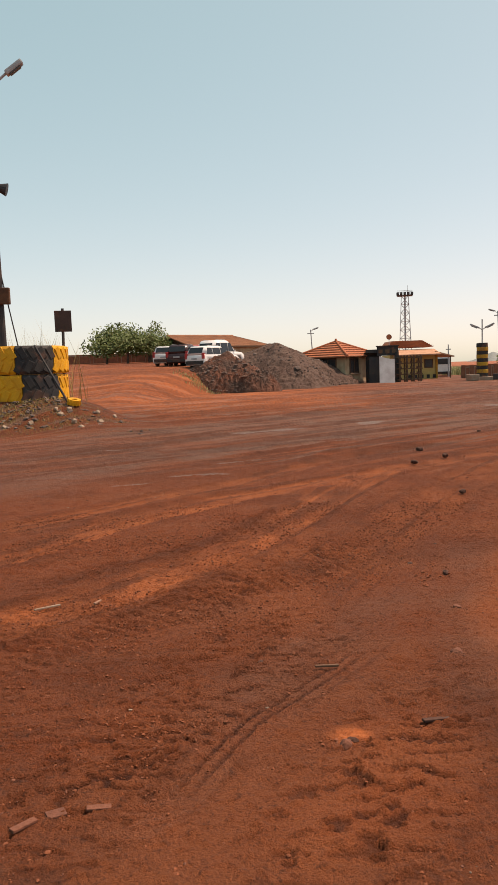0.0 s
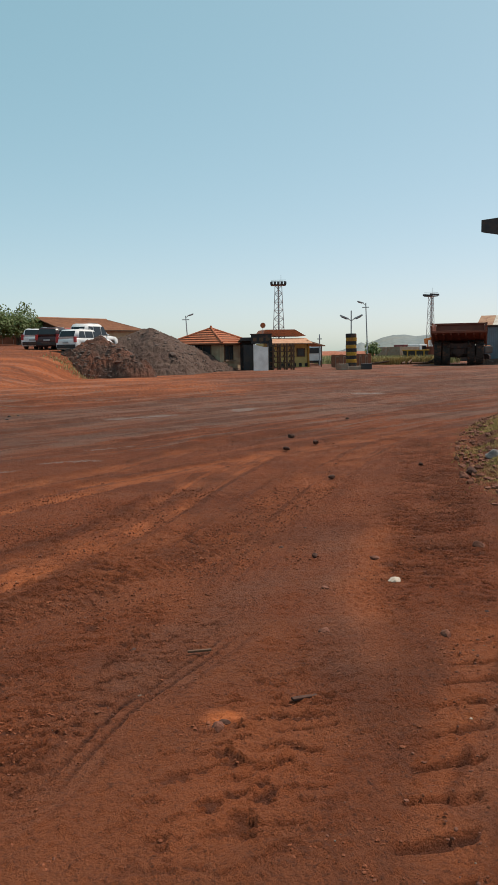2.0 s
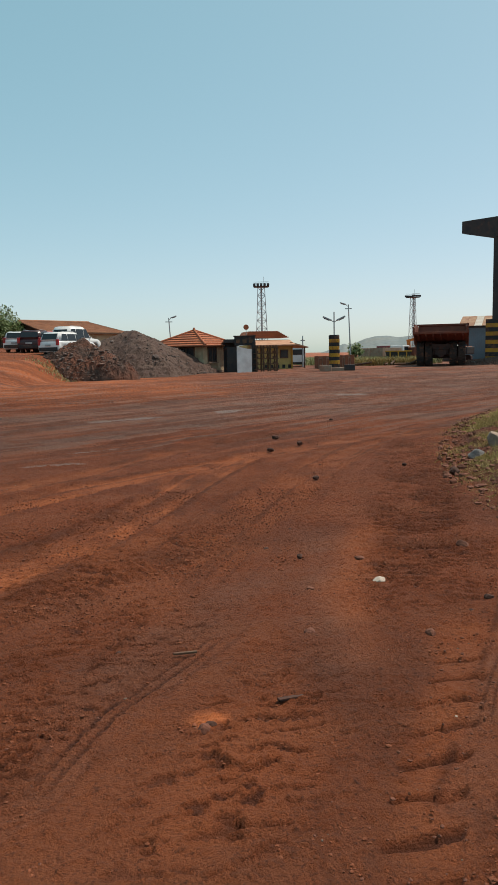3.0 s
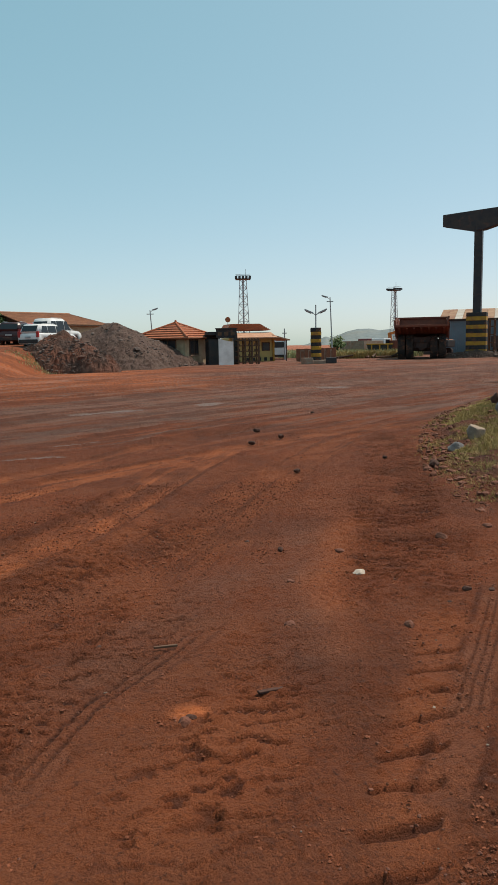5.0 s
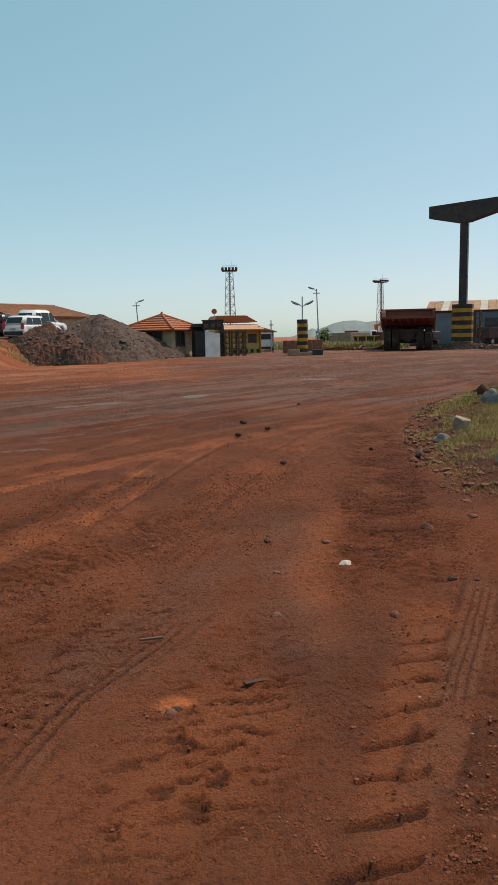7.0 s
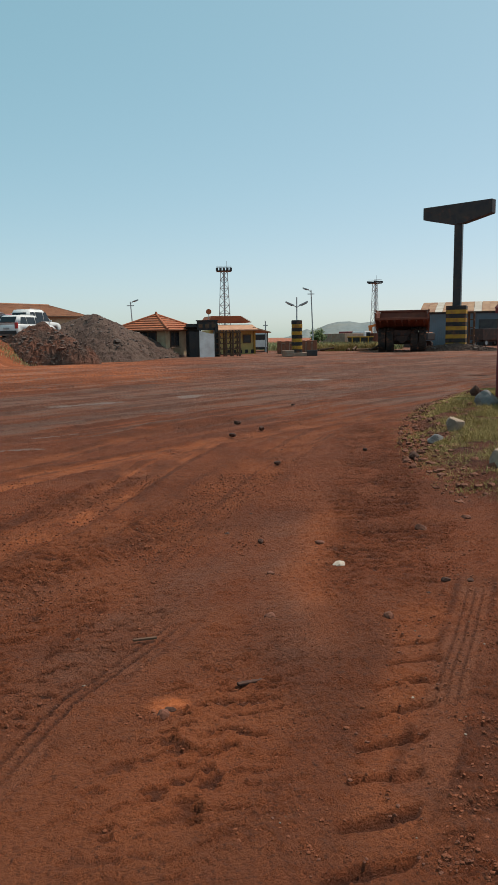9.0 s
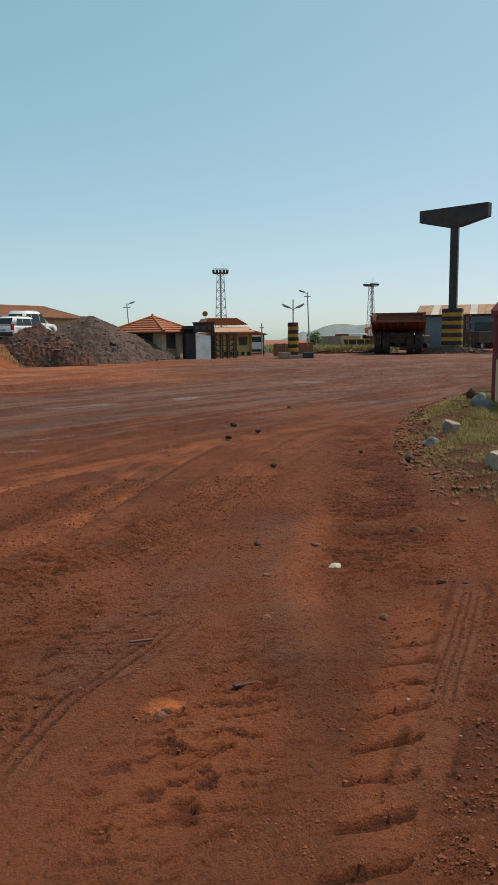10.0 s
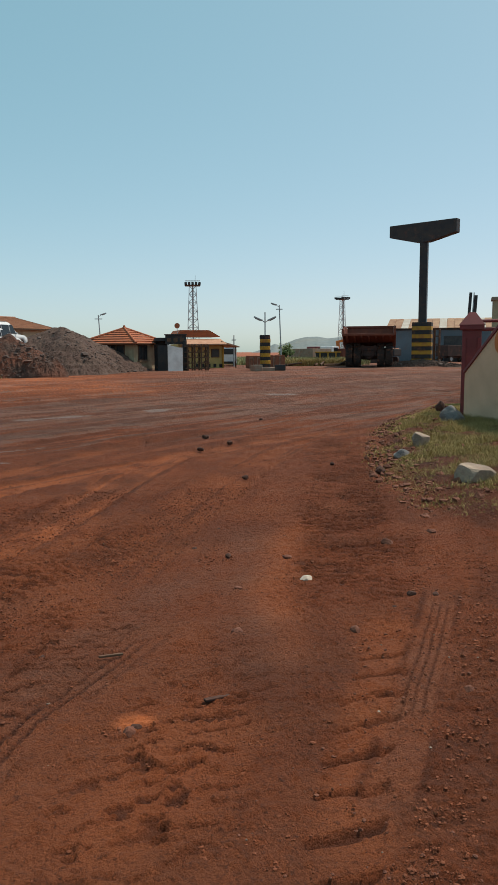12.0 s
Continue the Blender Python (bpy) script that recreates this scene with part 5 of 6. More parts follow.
# working machines far across the yard
def excavator(m, label, reach=1.0):
    t = thing("excavator", label, "excavator", m, "excavators")
    for s in (-1, 1):
        part("track", extruded([(-1.9, 0.25), (-1.6, 0.0), (1.6, 0.0), (1.9, 0.25), (1.9, 0.6), (1.6, 0.85), (-1.6, 0.85), (-1.9, 0.6)], "x", s * 1.1 - 0.3, s * 1.1 + 0.3, 0.04), M_TRUCKD, t, "dark crawler track")
    part("house", box(0, -0.4, 1.5, 2.6, 3.0, 1.0, 0.1), M_ORANGE, t)
    part("counterweight", box(0, -1.9, 1.45, 2.6, 0.6, 1.0, 0.15), M_STEEL, t)
    cab = part("cab", box(-0.85, 0.6, 2.2, 0.95, 1.5, 1.5, 0.08), M_ORANGE, t)
    part("cab_glass", box(-0.85, 0.65, 2.4, 0.99, 1.2, 0.8), M_CARGLASS, cab)
    part("boom", extruded([(0.8, 1.4), (1.2, 1.3), (2.9, 3.6 * reach), (4.3, 3.3 * reach), (4.4, 3.6 * reach), (2.8, 4.1 * reach)], "x", -0.2, 0.2, 0.02), M_ORANGE, t)
    part("arm", extruded([(4.1, 3.7 * reach), (4.6, 3.6 * reach), (4.3, 1.2), (4.0, 1.2)], "x", -0.15, 0.15, 0.02), M_ORANGE, t)
    part("bucket", extruded([(3.6, 1.2), (4.5, 1.3), (4.6, 0.5), (4.0, 0.2), (3.5, 0.5)], "x", -0.55, 0.55, 0.04), M_STEEL, t)
    part("ram", rod((0, 1.4, 1.5), (0, 2.6, 3.2 * reach), 0.09), M_GALV, t)


excavator(pose(45.0, 93.8, 0, 0, 0, 50), "orange crawler excavator at the far side of the yard", 0.85)
excavator(pose(46.9, 93.0, 0, 0, 0, 40), "orange crawler excavator beside the workshop", 0.8)


def lorry(m, label, paint, bed, h=2.3, L=6.0):
    t = thing("lorry", label, "lorry", m, "lorries")
    part("chassis", box(0, L / 2, 0.7, 1.0, L, 0.25), M_TRUCKD, t)
    cab = part("cab", box(0, L - 0.8, 1.5, 2.1, 1.6, 1.6, 0.1), paint, t)
    part("windscreen", box(0, L + 0.005, 1.85, 1.8, 0.02, 0.65), M_CARGLASS, cab)
    for s in (-1, 1):
        part("side_window", box(s * 1.055, L - 0.75, 1.85, 0.02, 0.9, 0.55), M_CARGLASS, cab)
    part("load_bed", box(0, (L - 1.8) / 2, 0.85 + (h - 0.85) / 2, 2.2, L - 1.9, h - 0.85, 0.05), bed, t)
    for y in (0.9, L - 0.8):
        for s in (-1, 1):
            w = part("wheel", tyre_mesh(0.48, 0.28, 0.28, 0, 0, "x", 22), M_RUBBER, t)
            w.location = (s * 0.95, y, 0.48)
            part("rim", rod((-0.08, 0, 0), (0.08, 0, 0), 0.29, None, 18), M_GALV, w)
    return t


lorry(pose(35.6, 93.2, 0, 0, 0, -60), "white and dark lorry parked across the yard", M_CARW, M_CONC, 2.0)
lorry(pose(41.0, 94.8, 0, 0, 0, -80), "orange-brown tipper lorry in the row of machines", M_ORANGE, M_TRUCK, 2.0)
lorry(pose(35.5, 98.0, 0, 0, 0, -70), "dull red and white lorry parked behind scrub", M_MAROON, M_CONC, 2.0, 5)
lorry(pose(55.5, 92.0, 0, 0, 0, -70), "dark red lorry in front of the workshop", M_MAROON, M_TRUCKD, 2.4)


def skip_box(m):
    t = thing("skip", "black and yellow steel skip", "skip", m)
    part("body", extruded([(-1.3, 0.2), (1.3, 0.2), (1.6, 1.5), (-1.6, 1.5)], "y", -0.9, 0.9, 0.04), M_BLACK, t)
    part("rim", box(0, 0, 1.52, 3.3, 1.95, 0.14, 0.03), M_YELLOW, t, "yellow rim")
    for s in (-1, 0, 1):
        part("rib", box(s * 1.0, -0.95, 0.9, 0.16, 0.1, 1.1, 0.02), M_YELLOW, t)
    for s in (-1, 1):
        part("skid", box(s * 0.8, 0, 0.1, 0.2, 1.9, 0.2), M_STEEL, t)


skip_box(pose(36.5, 87.7, 0, 0, 0, -22))


def minibus(m):
    t = thing("minibus", "white minibus with a red band parked by the hut", "minibus", m)
    part("body", extruded([(0, 0.35), (4.6, 0.35), (4.75, 0.9), (4.5, 1.3), (4.0, 2.15), (0.1, 2.2), (0, 1.2)], "x", -0.9, 0.9, 0.06), M_CARW, t)
    part("band", box(0, 2.3, 0.75, 1.83, 4.5, 0.25, 0.01), M_MAROON, t, "red band")
    for s in (-1, 1):
        for k in range(4):
            part("side_window", box(s * 0.905, 0.65 + k * 0.95, 1.6, 0.02, 0.8, 0.6), M_CARGLASS, t)
        for y in (0.9, 3.8):
            w = part("wheel", tyre_mesh(0.34, 0.22, 0.2, 0, 0, "x", 20), M_RUBBER, t)
            w.location = (s * 0.82, y, 0.34)
    part("rear_window", box(0, -0.01, 1.65, 1.4, 0.02, 0.6), M_CARGLASS, t)
    part("bumper", box(0, -0.03, 0.45, 1.7, 0.14, 0.25, 0.04), M_BLACK, t)


minibus(pose(20.9, 78.5, 0, 0, 0, -12))


# tyre wall at the yard's edge
def tyre_wall():
    cx, cy, R, W = -6.80, 22.6, 1.3, 0.84
    z = 0.82
    t = thing("tyre_wall", "two huge stacked tyres painted yellow and black", "tyre barrier", pose(cx, cy, z, 0, 0, 15.5))

    def sector(a0, a1, R, W, seg=10):
        w, hole = W / 2, R * 0.55
        prof = [(hole, -w * 0.7), (hole + (R - hole) * 0.4, -w), (R * 0.95, -w * 0.98), (R * 0.99, -w * 0.8), (R, -w * 0.3), (R, w * 0.3), (R * 0.99, w * 0.8), (R * 0.95, w * 0.98), (hole + (R - hole) * 0.4, w), (hole, w * 0.7)]
        bm = bmesh.new()
        rings = []
        for i in range(seg + 1):
            a = a0 + (a1 - a0) * i / seg
            rings.append([bm.verts.new((r * math.cos(a), r * math.sin(a), h)) for r, h in prof])
        for i in range(seg):
            for j in range(len(prof)):
                bm.faces.new((rings[i][j], rings[i + 1][j], rings[i + 1][(j + 1) % 10], rings[i][(j + 1) % 10]))
        bm.faces.new(rings[0])
        bm.faces.new(rings[-1][::-1])
        bmesh.ops.recalc_face_normals(bm, faces=bm.faces)
        n = 4
        for k in range(n):
            for s in (-1, 1):
                a = a0 + (a1 - a0) * (k + 0.5 + 0.2 * s) / n
                rot = Matrix.Rotation(a, 4, "Z") @ Matrix.Translation((R - 0.022, 0, s * w * 0.47)) @ Matrix.Rotation(s * 0.5, 4, "X")
                bm = box(0, 0, 0, 0.08, (a1 - a0) * R / n * 0.66, w * 0.84, 0.015, rot, bm)
        return bm
    step = 2 * math.pi / 7
    for lvl in range(2):
        ty = part("tyre", lathe([(R * 0.5, -0.2), (R * 0.55, -0.2), (R * 0.55, 0.2), (R * 0.5, 0.2)], 28), M_RUBBER, t, "huge worn tyre")
        ty.location = (0.04 * lvl - 0.02, 0, W * (lvl + 0.5) + 0.01 * lvl)
        off = -math.pi / 2 + (radians(41) if lvl else radians(50))
        for k in range(7):
            yel = k in (0, 3, 5)
            part("painted_section", sector(off + k * step + 0.01, off + (k + 1) * step - 0.01, R, W), M_YTYRE if yel else M_BLACK, ty, "bright yellow painted tread" if yel else "black painted tread")


M_YTYRE = mat("bright_yellow_tyre_paint", (0.75, 0.36, 0.015), (0.58, 0.26, 0.015), 2.5, 0.7, 0.3, dust=0.15)
tyre_wall()


def tread_foot():
    # a small ring stands in for the lower tyre's yellow tread foot
    ob = linked("tyre_offcut", tyre_mesh(0.18, 0.17, 0.09, 12, 0.015, "z", 22), M_YTYRE)
    ob.matrix_basis = pose(-4.95, 20.95, on_ground(-4.95, 20.95) + 0.12, 12, 8, 20)
    tagged(ob, "small yellow ring standing for the tread piece at the painted tyres' foot", "tyre")


tread_foot()


def leaning_bar():
    bm = rod((-5.0, 20.85, 0.66), (-6.1, 21.4, 2.5), 0.035, 0.03)
    tagged(linked("leaning_bar", bm, M_BLACK), "thin black bar leaning on the painted tyres", "bar")


leaning_bar()


def sign_board():
    x, y = -5.8, 23.4
    z = on_ground(x, y)
    t = thing("sign_board", "dark square sign board on a thin post, seen from behind", "sign", pose(x, y, z, 0, 0, 14))
    part("post", rod((0, 0, -0.1), (0.08, 0, 3.7 - z), 0.045), M_STEEL, t)
    part("board", box(0.08, -0.06, 3.3 - z, 0.52, 0.03, 0.66, 0.01), M_TRUCKD, t)


sign_board()


def yard_lamp():
    x, y = -7.55, 23.1
    z = on_ground(x, y)
    t = thing("street_lamp", "tall lamp mast with two lamp heads beside the tyre wall", "street lamp", pose(x, y, z - 0.1, 0, 0, 10), "street lamps")
    part("mast", rod((0, 0, 0), (0, 0, 10.6 - z), 0.12, 0.07, 12), M_STEEL, t)
    part("arm", rod((0, 0, 10.3 - z), (0.62, 0, 10.85 - z), 0.04), M_GALV, t)
    h = part("lamp_head", box(0.86, 0, 11.02 - z, 0.62, 0.26, 0.16, 0.05, Matrix.Rotation(radians(-38), 4, "Y")), M_GALV, t, "pale grey lamp head")
    part("lens", box(0.90, 0, 10.94 - z, 0.4, 0.2, 0.04, 0, Matrix.Rotation(radians(-38), 4, "Y")), M_GLASS_SHADE, h)
    part("siren_horn", rod((0.12, 0, 7.5 - z), (0.42, 0, 7.42 - z), 0.09, 0.2, 14), M_STEEL, t)
    part("control_box", box(0.12, -0.16, 4.2 - z, 0.4, 0.25, 0.5, 0.03), M_RUST, t)
    part("stay", rod((0.05, 0, 5.0 - z), (0.75, -0.3, 0.2), 0.02), M_STEEL, t)


yard_lamp()


# gate pillar, slanted wing wall and rails
def gate_pillar():
    x, y = 10.15, 15.45
    z = on_ground(x, y) - 0.17
    t = thing("gate_pillar", "square maroon painted gate pillar with pyramid cap", "gate pillar", pose(x, y, z - 0.05, 0, 0, -33))
    part("shaft", box(0, 0, 1.08, 0.44, 0.44, 2.2, 0.02), M_MAROON, t)
    for s in (-1, 1):
        part("pilaster", box(s * 0.17, -0.235, 1.0, 0.08, 0.05, 2.0, 0.01), M_MAROON, t)
    cap = part("cap", box(0, 0, 2.24, 0.56, 0.56, 0.12, 0.02), M_MAROON, t)
    bm = bmesh.new()
    bmesh.ops.create_cone(bm, cap_ends=True, segments=4, radius1=0.42, radius2=0.1, depth=0.3, matrix=Matrix.Translation((0, 0, 2.45)) @ Matrix.Rotation(math.pi / 4, 4, "Z"))
    part("cap_top", bm, M_MAROON, cap)


gate_pillar()


def wing_wall():
    t = thing("wall_wing", "cream wing wall with slanted maroon coping", "wall", pose(9.60, 14.65, on_ground(9.5, 14.0) - 0.1, 0, 0, -97), "", "structure")
    prof = [(0, 0), (4.2, 0), (4.2, 2.62), (2.35, 2.6), (0.0, 1.08)]
    part("slab", extruded(prof, "y", -0.12, 0.12), M_CREAM, t, "cream painted slab")
    for (a, b), (c, d) in zip(prof[2:], prof[3:]):
        L = math.hypot(c - a, d - b)
        part("coping", box((a + c) / 2, 0, (b + d) / 2 + 0.02, L + 0.03, 0.3, 0.07, 0.01, Matrix.Rotation(-math.atan2(d - b, c - a), 4, "Y")), M_MAROON, t, "maroon coping")
    bm = bmesh.new()
    bmesh.ops.create_cone(bm, cap_ends=True, segments=28, radius1=0.24, radius2=0.24, depth=0.03, matrix=Matrix.Translation((1.62, -0.135, 1.75)) @ Matrix.Rotation(math.pi / 2, 4, "X"))
    part("emblem", bm, M_ORANGE, t, "plain orange round emblem")


wing_wall()


def gate_rails():
    t = thing("gate_rail", "maroon pipe rails running from the gate pillar", "rail", pose(10.3, 15.75, on_ground(10.3, 15.75), 0, 0, -22))
    for z in (1.55, 1.98, 2.18):
        part("pipe", rod((0, 0, z), (3.2, 0, z + 0.05), 0.04, None, 10), M_MAROON, t)
    part("stanchion", rod((1.2, 0, 0), (1.2, 0, 2.25), 0.05, None, 10), M_MAROON, t)


gate_rails()


def back_post():
    t = thing("steel_post", "dark twin steel channel post behind the gate", "post", pose(17.2, 26.6, -0.3, 0, 3, -33))
    part("channel", box(-0.1, 0, 2.1, 0.12, 0.2, 4.3, 0.01), M_STEEL, t)
    part("channel", box(0.1, 0.05, 2.05, 0.16, 0.2, 4.2, 0.01), M_STEEL, t)
    part("cable", rod((0.03, -0.08, 0), (0.03, -0.08, 4.25), 0.02), M_GALV, t)


back_post()


def rear_pillar():
    t = thing("gate_pillar", "tall grey-cream rendered pillar beyond the wing wall", "gate pillar", pose(12.72, 17.95, 0, 0, 0, -33))
    part("shaft", box(0, 0, 1.5, 0.5, 0.5, 3.0, 0.02), M_HOUSE, t)
    part("cap", box(0, 0, 3.03, 0.58, 0.58, 0.1, 0.02), M_CONC, t)


rear_pillar()


# rocks and stones one could pick up
def stone(name, x, y, size, seed, m, label, category="stone", turn=0, sink=0.0, group=""):
    ob = linked(name, rock(size, seed, 0.5 if category == "rock" and m is M_ROCKW else 0.6, 3 if max(size) > 0.3 else 2), m)
    ob.matrix_basis = pose(x, y, on_ground(x, y) - sink, 0, 0, turn)
    return tagged(ob, label, category, group)


stone("rock", 5.85, 10.2, (0.36, 0.3, 0.32), 21, M_ROCKW, "pale grey angular rock in the weeds", "rock", 20, 0.03)
stone("rock", 4.85, 7.2, (0.52, 0.4, 0.30), 22, M_ROCKW, "flat-topped pale rock with dark underside", "rock", 8, 0.03)
stone("rock", 8.6, 13.7, (0.56, 0.5, 0.36), 23, M_ROCKG, "rounded grey boulder by the gate wall", "rock", 0, 0.05)
stone("rock", 9.6, 15.9, (0.3, 0.3, 0.3), 24, M_ROCKD, "dark rock beside the pillar foot", "rock", 40, 0.03)
stone("rock", 5.2, 9.6, (0.34, 0.16, 0.12), 25, M_ROCKG, "flat grey stone slab in the weeds", "rock", 25, 0.01)
stone("rock", 4.4, 8.7, (0.19, 0.14, 0.10), 26, M_ROCKD, "dark brown stone on the track edge", "rock", 10, 0.01)
WHITE = (M_CHIP, "small white stone chip lying on the red earth")
PALE, BROWN, DARKC = (M_ROCKW, "small pale stone lying on the red earth"), (M_ROCKR, "small red-brown stone lying on the earth"), (M_ROCKD, "dark clod of earth lying on the track")
for k, (x, y, s, kind) in enumerate(((1.84, 4.72, 0.10, WHITE), (1.10, 3.90, 0.08, BROWN), (0.02, 3.87, 0.045, DARKC), (3.11, 13.35, 0.14, DARKC), (2.66, 11.73, 0.12, DARKC),
                                     (3.33, 12.37, 0.13, DARKC), (5.17, 16.4, 0.12, DARKC), (2.39, 4.21, 0.06, DARKC), (2.54, 4.16, 0.05, DARKC), (1.76, 3.72, 0.08, BROWN),
                                     (2.81, 5.4, 0.12, BROWN), (1.88, 5.26, 0.08, BROWN), (1.24, 5.7, 0.07, DARKC), (1.46, 5.45, 0.06, DARKC), (1.32, 4.65, 0.06, BROWN),
                                     (0.40, 3.0, 0.05, DARKC), (1.96, 2.88, 0.06, BROWN), (4.1, 9.6, 0.08, DARKC), (3.35, 5.6, 0.10, BROWN), (2.15, 4.0, 0.05, DARKC),
                                     (2.05, 7.3, 0.08, DARKC), (0.9, 7.0, 0.06, DARKC), (1.6, 6.3, 0.06, DARKC), (2.6, 8.9, 0.09, DARKC), (0.36, 2.95, 0.07, BROWN))):
    stone("loose_stone", x, y, (s * 1.15, s * 0.85, s * (0.32 if kind is WHITE or kind is PALE else 0.5)), 40 + k, kind[0], kind[1], "stone", k * 47, 0.006, "loose stones")
for k, (x, y) in enumerate(((-5.2, 20.3), (-5.0, 20.6), (-5.35, 20.5), (-4.75, 20.0), (-4.3, 21.0), (-3.9, 21.4), (-4.1, 20.3), (-5.9, 19.9), (-6.6, 19.8), (-4.5, 19.7))):
    stone("loose_stone", x, y, (0.2, 0.15, 0.13), 80 + k, M_ROCKW, "pale brown stone at the foot of the tyre wall bank", "stone", k * 61, 0.02, "stones by the bank")


def scrap(x, y, L, w, turn, m, name, label):
    ob = linked(name, box(0, 0, 0.008, L, w, 0.012, 0.003), m)
    ob.matrix_basis = pose(x, y, on_ground(x, y) + 0.008, 0, 4, turn)
    tagged(ob, label, "debris", "scraps on the ground")


scrap(0.79, 3.13, 0.13, 0.025, 15, M_ROCKD, "wood_chip", "dark sliver of wood on the red earth")
scrap(0.37, 3.76, 0.13, 0.015, 10, M_WOOD, "twig", "thin twig lying on the red earth")
scrap(-0.75, 2.52, 0.07, 0.05, 30, M_ROCKR, "clay_flake", "thin flake of red clay")
scrap(-0.60, 2.55, 0.09, 0.03, 10, M_ROCKR, "clay_flake", "thin flake of red clay")
scrap(-0.85, 2.46, 0.1, 0.03, 50, M_ROCKR, "clay_flake", "thin flake of red clay")
scrap(-1.43, 4.92, 0.2, 0.015, 45, M_CONC, "twig", "pale dry twig on the red earth")
scrap(-1.1, 5.0, 0.1, 0.015, 75, M_CONC, "twig", "pale dry twig on the red earth")


# grit and crumbs too many to count
def scatter(name, label, count, place, size, material, seed, flat=0.6):
    rng = np.random.default_rng(seed)
    ico = bmesh.new()
    bmesh.ops.create_icosphere(ico, subdivisions=1, radius=1)
    base = np.array([v.co[:] for v in ico.verts])
    tri = np.array([[v.index for v in f.verts] for f in ico.faces])
    ico.free()
    x, y = place(rng, count)
    count = len(x)
    z = terrain(x, y)
    s = size(rng, count, x, y)
    V = base[None] * rng.uniform(0.6, 1.25, (count, len(base), 1))
    V = V * s[:, None, None] * np.stack([rng.uniform(0.7, 1.4, count), rng.uniform(0.7, 1.3, count), np.full(count, flat)], -1)[:, None]
    V = V + np.stack([x, y, z + s * 0.12], -1)[:, None]
    F = tri[None] + (np.arange(count) * len(base))[:, None, None]
    me = bpy.data.meshes.new(name)
    me.from_pydata(V.reshape(-1, 3).tolist(), [], F.reshape(-1, 3).tolist())
    me.materials.append(material)
    tagged(new(name, me), label, "gravel", "", "stuff")


def wedge(rng, n):
    r = 2.0 + 13 * rng.random(n) ** 1.15
    a = np.radians(rng.uniform(-24, 40, n))
    x, y = r * np.sin(a), r * np.cos(a)
    keep = fbm(x * 1.1, y * 1.1, 3, 51) + 0.35 * (rng.random(n) - 0.5)
    far = keep < 0.42
    x[far] += 0.4
    return x, y


def underfoot(rng, n):
    r = 2.1 + 6.5 * rng.random(n) ** 1.1
    a = np.radians(rng.uniform(-23, 36, n))
    x, y = r * np.sin(a), r * np.cos(a)
    keep = fbm(x * 1.7, y * 1.7, 3, 53) + 0.7 * (rng.random(n) - 0.5) > 0.42
    for pts, half in ((LUG_WAY, 0.15), (CAR_WAY, 0.11), (OLD_WAY, 0.1)):
        keep &= (np.abs(way(x, y, pts)[1]) > half) | (rng.random(n) < 0.1)
    return x[keep], y[keep]


scatter("crumbs", "crumbs of red earth strewn over the yard", 80000, underfoot, lambda g, n, x, y: (0.0014 + 0.0060 * g.random(n) ** 5) * (1 + np.hypot(x, y) * 0.12), M_CLOD, 5, 0.75)
scatter("red_gravel", "red-brown gravel strewn over the yard", 5000, wedge, lambda g, n, x, y: 0.002 + 0.006 * g.random(n) ** 4 * (1 + np.hypot(x, y) * 0.1), M_ROCKR, 6)
scatter("pale_gravel", "scattered pale grit on the yard", 500, wedge, lambda g, n, x, y: 0.002 + 0.007 * g.random(n) ** 3, M_ROCKW, 7)


def bank_place(rng, n):
    return -6.2 + rng.normal(0, 1.3, n), 20.4 + rng.normal(0, 0.7, n)


scatter("bank_rubble", "pale and brown rubble on the earth bank", 500, bank_place, lambda g, n, x, y: 0.02 + 0.07 * g.random(n) ** 3, M_ROCKHEAP, 9)


def verge_place(rng, n):
    q = rng.random(n)
    y = 6.0 + 11.5 * q
    v = -0.1 + 0.55 * np.abs(rng.normal(0, 1, n))
    return verge_edge(y) + v, y


scatter("verge_clods", "dark clods thrown up along the verge", 1500, verge_place, lambda g, n, x, y: 0.008 + 0.05 * g.random(n) ** 5, M_ROCKR, 10, 0.85)


# grasses
def blades(name, label, count, place, high, wide, material, seed, lean=0.5):
    rng = np.random.default_rng(seed)
    x, y = place(rng, count)
    count = len(x)
    z = terrain(x, y) - 0.01
    h = high * rng.uniform(0.45, 1.2, count)
    a, d = rng.uniform(0, 2 * np.pi, count), rng.uniform(0, 2 * np.pi, count)
    ux, uy = np.cos(a) * wide / 2, np.sin(a) * wide / 2
    bx, by = np.cos(d) * h * lean, np.sin(d) * h * lean
    p = np.stack([np.stack([x - ux, y - uy, z], -1), np.stack([x + ux, y + uy, z], -1),
                  np.stack([x + ux * 0.7 + bx * 0.35, y + uy * 0.7 + by * 0.35, z + h * 0.6], -1),
                  np.stack([x - ux * 0.7 + bx * 0.35, y - uy * 0.7 + by * 0.35, z + h * 0.6], -1),
                  np.stack([x + bx, y + by, z + h], -1)], 1)
    o = (np.arange(count) * 5)[:, None]
    quads = (o + np.array([[0, 1, 2, 3]])).tolist()
    tris = (o + np.array([[3, 2, 4]])).tolist()
    me = bpy.data.meshes.new(name)
    me.from_pydata(p.reshape(-1, 3).tolist(), [], quads + tris)
    me.materials.append(material)
    tagged(new(name, me), label, "grass", "", "stuff")


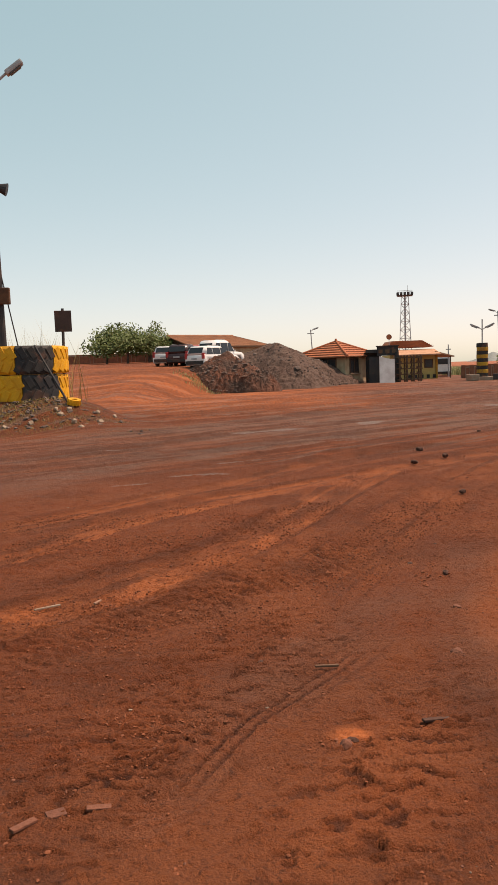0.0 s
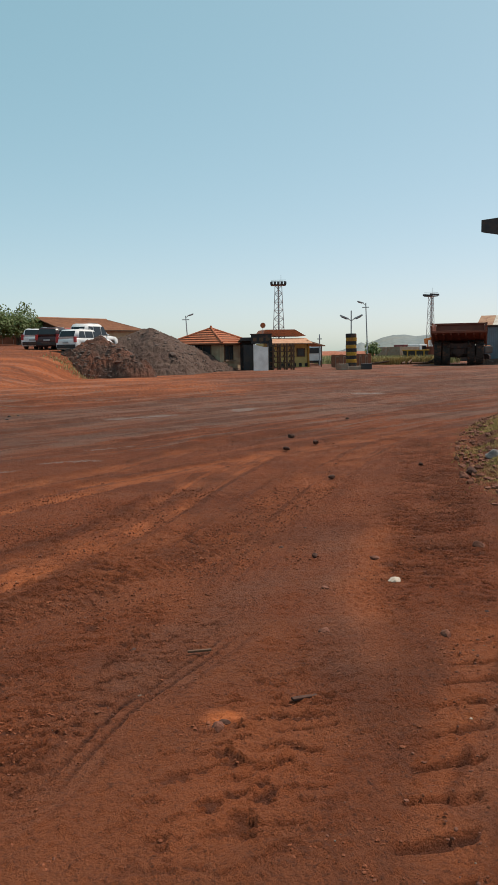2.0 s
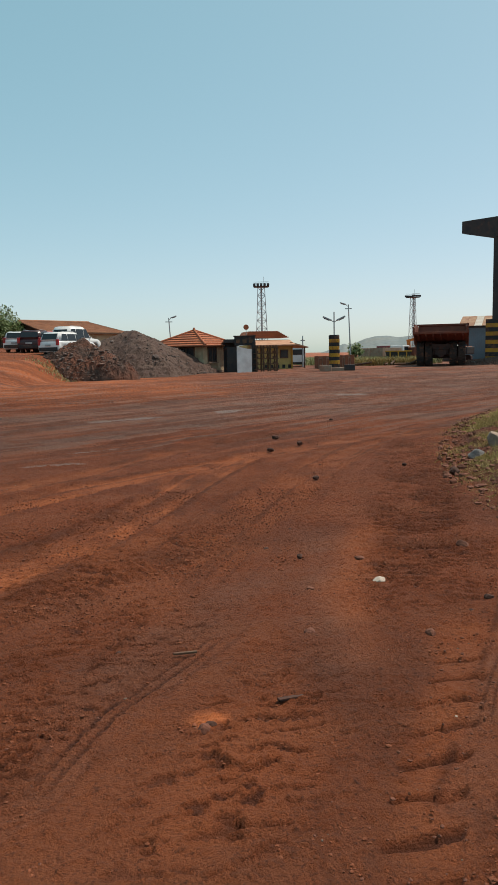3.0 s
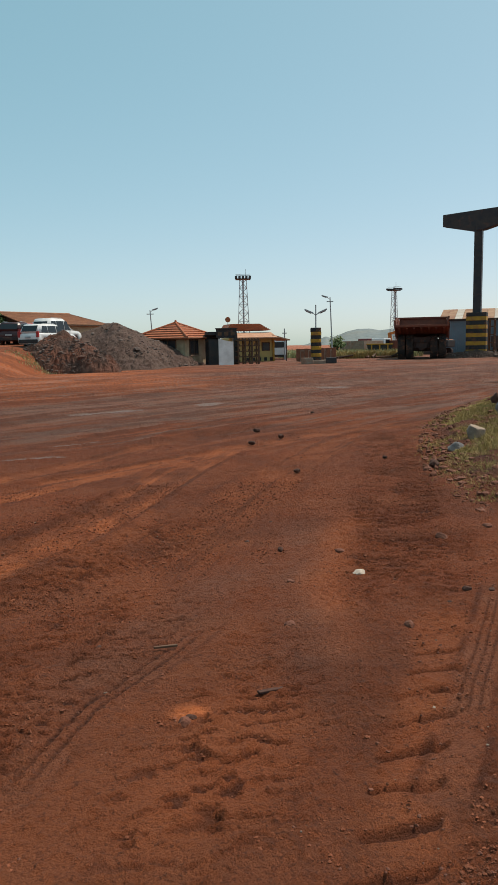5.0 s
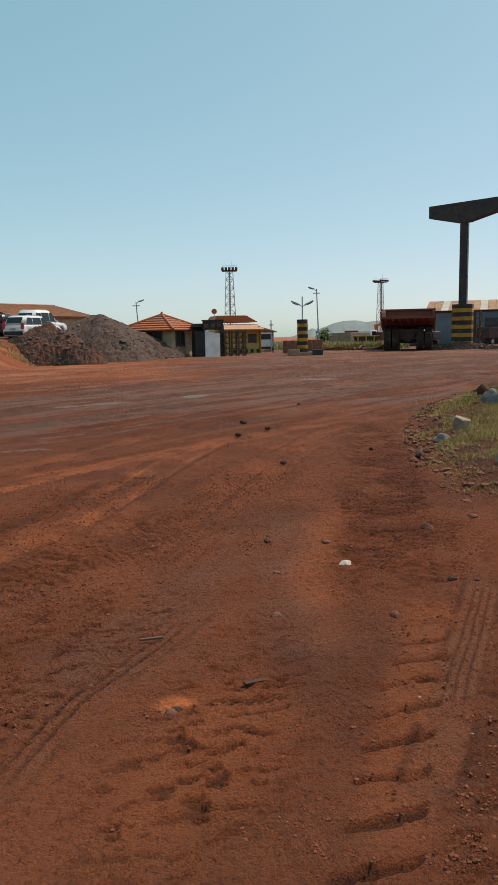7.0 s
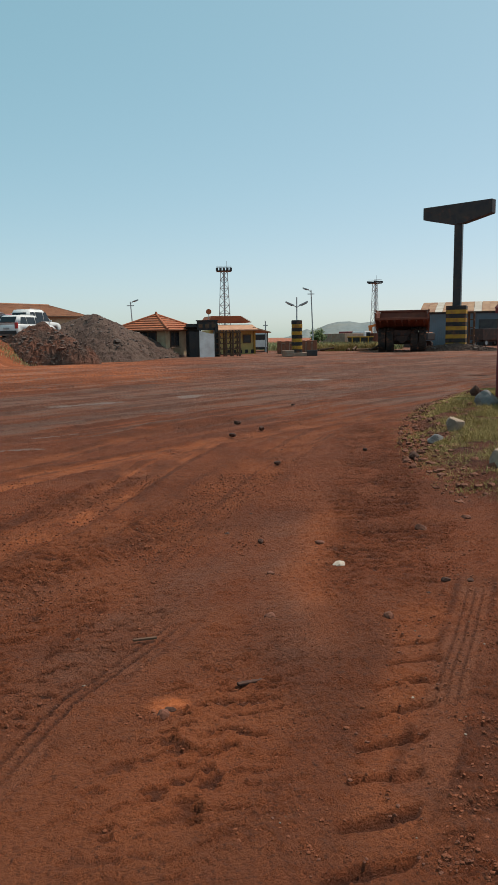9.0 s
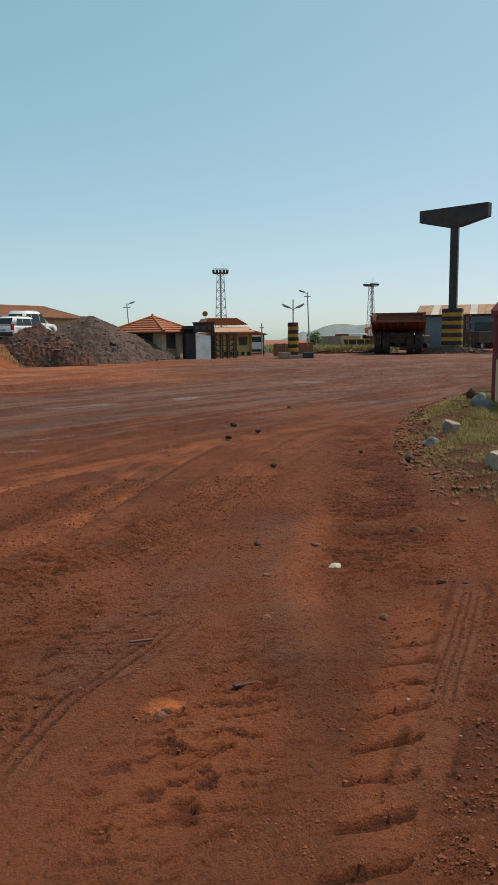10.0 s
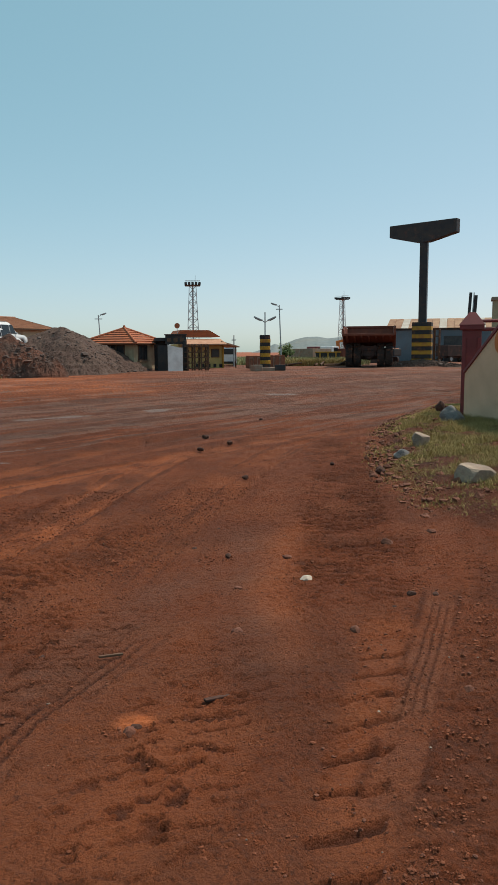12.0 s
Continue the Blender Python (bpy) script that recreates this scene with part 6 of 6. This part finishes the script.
def on_verge(lo, hi, y0=6.3, y1=15.5):
    def place(rng, n):
        y = rng.uniform(y0, y1, n)
        v = lo + (hi - lo) * rng.random(n) ** 0.8 + 0.15 * rng.normal(0, 1, n)
        x = verge_edge(y) + v
        k = fbm(x * 2.2, y * 2.2, 3, 61) > 0.36 + 0.22 * rng.random(n)
        return x[k], y[k]
    return place


blades("green_weeds", "low green weeds covering the verge", 150000, on_verge(0.05, 3.4, 5.9, 18), 0.036, 0.009, M_GRASS, 3, 0.9)
blades("dry_grass", "tufts of dry yellow grass on the verge", 42000, on_verge(0.6, 3.4, 6.4, 14.5), 0.10, 0.007, M_DRYGRASS, 4, 0.7)
blades("bank_grass", "dry grass on the earth bank", 5000, bank_place, 0.07, 0.01, M_DRYGRASS, 8, 0.7)
blades("tall_dry_grass", "tall dry grass behind the tyre wall", 500, lambda g, n: (-7.2 + g.normal(0, 0.7, n), 24.6 + g.normal(0, 0.3, n)), 2.4, 0.02, M_DRYGRASS, 12, 0.25)
blades("field_scrub", "yellow-green scrub beyond the yard", 9000, lambda g, n: (24 + 15 * g.random(n), 80 + 30 * g.random(n)), 0.9, 0.09, M_BUSH, 13, 0.4)
blades("dry_brush", "dry brown brush and stalks along the yard edge", 2600, lambda g, n: (24.2 + 10.5 * g.random(n), 76.4 + 1.6 * g.random(n)), 0.9, 0.06, M_DRYGRASS, 15, 0.6)
blades("heap_grass", "weeds at the foot of the rubble", 350, lambda g, n: (-3.4 + g.normal(0, 0.8, n), 51.0 + g.normal(0, 0.5, n)), 0.18, 0.05, M_BUSH, 14, 0.6)


def log_pile():
    rnd = random.Random(5)
    for k in range(16):
        x, y = 24.5 + rnd.uniform(0, 9.5), 76.5 + rnd.uniform(-1.2, 1.8)
        L = rnd.uniform(0.7, 2.0)
        ob = linked("timber_log", rod((-L / 2, 0, 0.16), (L / 2, 0, rnd.uniform(0.1, 0.7)), 0.12, 0.09, 8), M_WOOD if k % 3 else M_RUST)
        ob.matrix_basis = pose(x, y, on_ground(x, y) - 0.02, 0, 0, rnd.uniform(-60, 60))
        tagged(ob, "weathered timber log thrown down at the yard edge", "log", "logs at the yard edge")


log_pile()


# trees
def tree(x, y, h, spread, seed, label, leaf=0.16, count=3200):
    rnd = random.Random(seed)
    z = on_ground(x, y)
    t = thing("tree", label, "tree", pose(x, y, z - 0.05), "trees")
    bm = rod((0, 0, 0), (0.1, 0, h * 0.4), 0.16, 0.11, 10)
    tips = []
    for k in range(9):
        a = k * 2.4
        b = Vector((0.1, 0, h * rnd.uniform(0.28, 0.42)))
        e = Vector((math.cos(a) * spread * rnd.uniform(0.35, 0.75), math.sin(a) * spread * rnd.uniform(0.35, 0.75), h * rnd.uniform(0.35, 0.9)))
        bm = rod(b, e, 0.07, 0.025, 6, bm)
        tips += [e, (b + e) / 2 + Vector((0, 0, 0.3))]
    part("trunk", bm, M_BARK, t)
    own = bmesh.new()
    for k in range(count):
        c = tips[rnd.randrange(len(tips))]
        r = spread * 0.42 * rnd.random() ** 0.5
        d = Vector((rnd.gauss(0, 1), rnd.gauss(0, 1), rnd.gauss(0, 0.8))).normalized() * r
        p = c + d
        u = Vector((rnd.gauss(0, 1), rnd.gauss(0, 1), rnd.gauss(0, 1))).normalized() * leaf
        w = u.orthogonal().normalized() * leaf * 0.55
        own.faces.new([own.verts.new(p + q) for q in (-u, w, u, -w)])
    part("crown", own, M_LEAF, t, "sunlit green leaves")


tree(-13.2, 82.5, 4.7, 3.0, 1, "broad green tree beyond the car park")
tree(-11.0, 84.0, 4.2, 2.7, 2, "broad green tree beyond the car park")
tree(-9.6, 80.0, 3.2, 1.3, 3, "smaller yellow-green tree beside the shed", 0.14, 1800)
tree(-16.0, 85.0, 4.2, 2.8, 4, "broad green tree beyond the car park")
tree(7.4, 88.0, 3.4, 0.9, 5, "thin shrub behind the guard house", 0.14, 500)
tree(31.6, 90.0, 3.0, 1.1, 6, "small dark tree at the field edge", 0.16, 900)
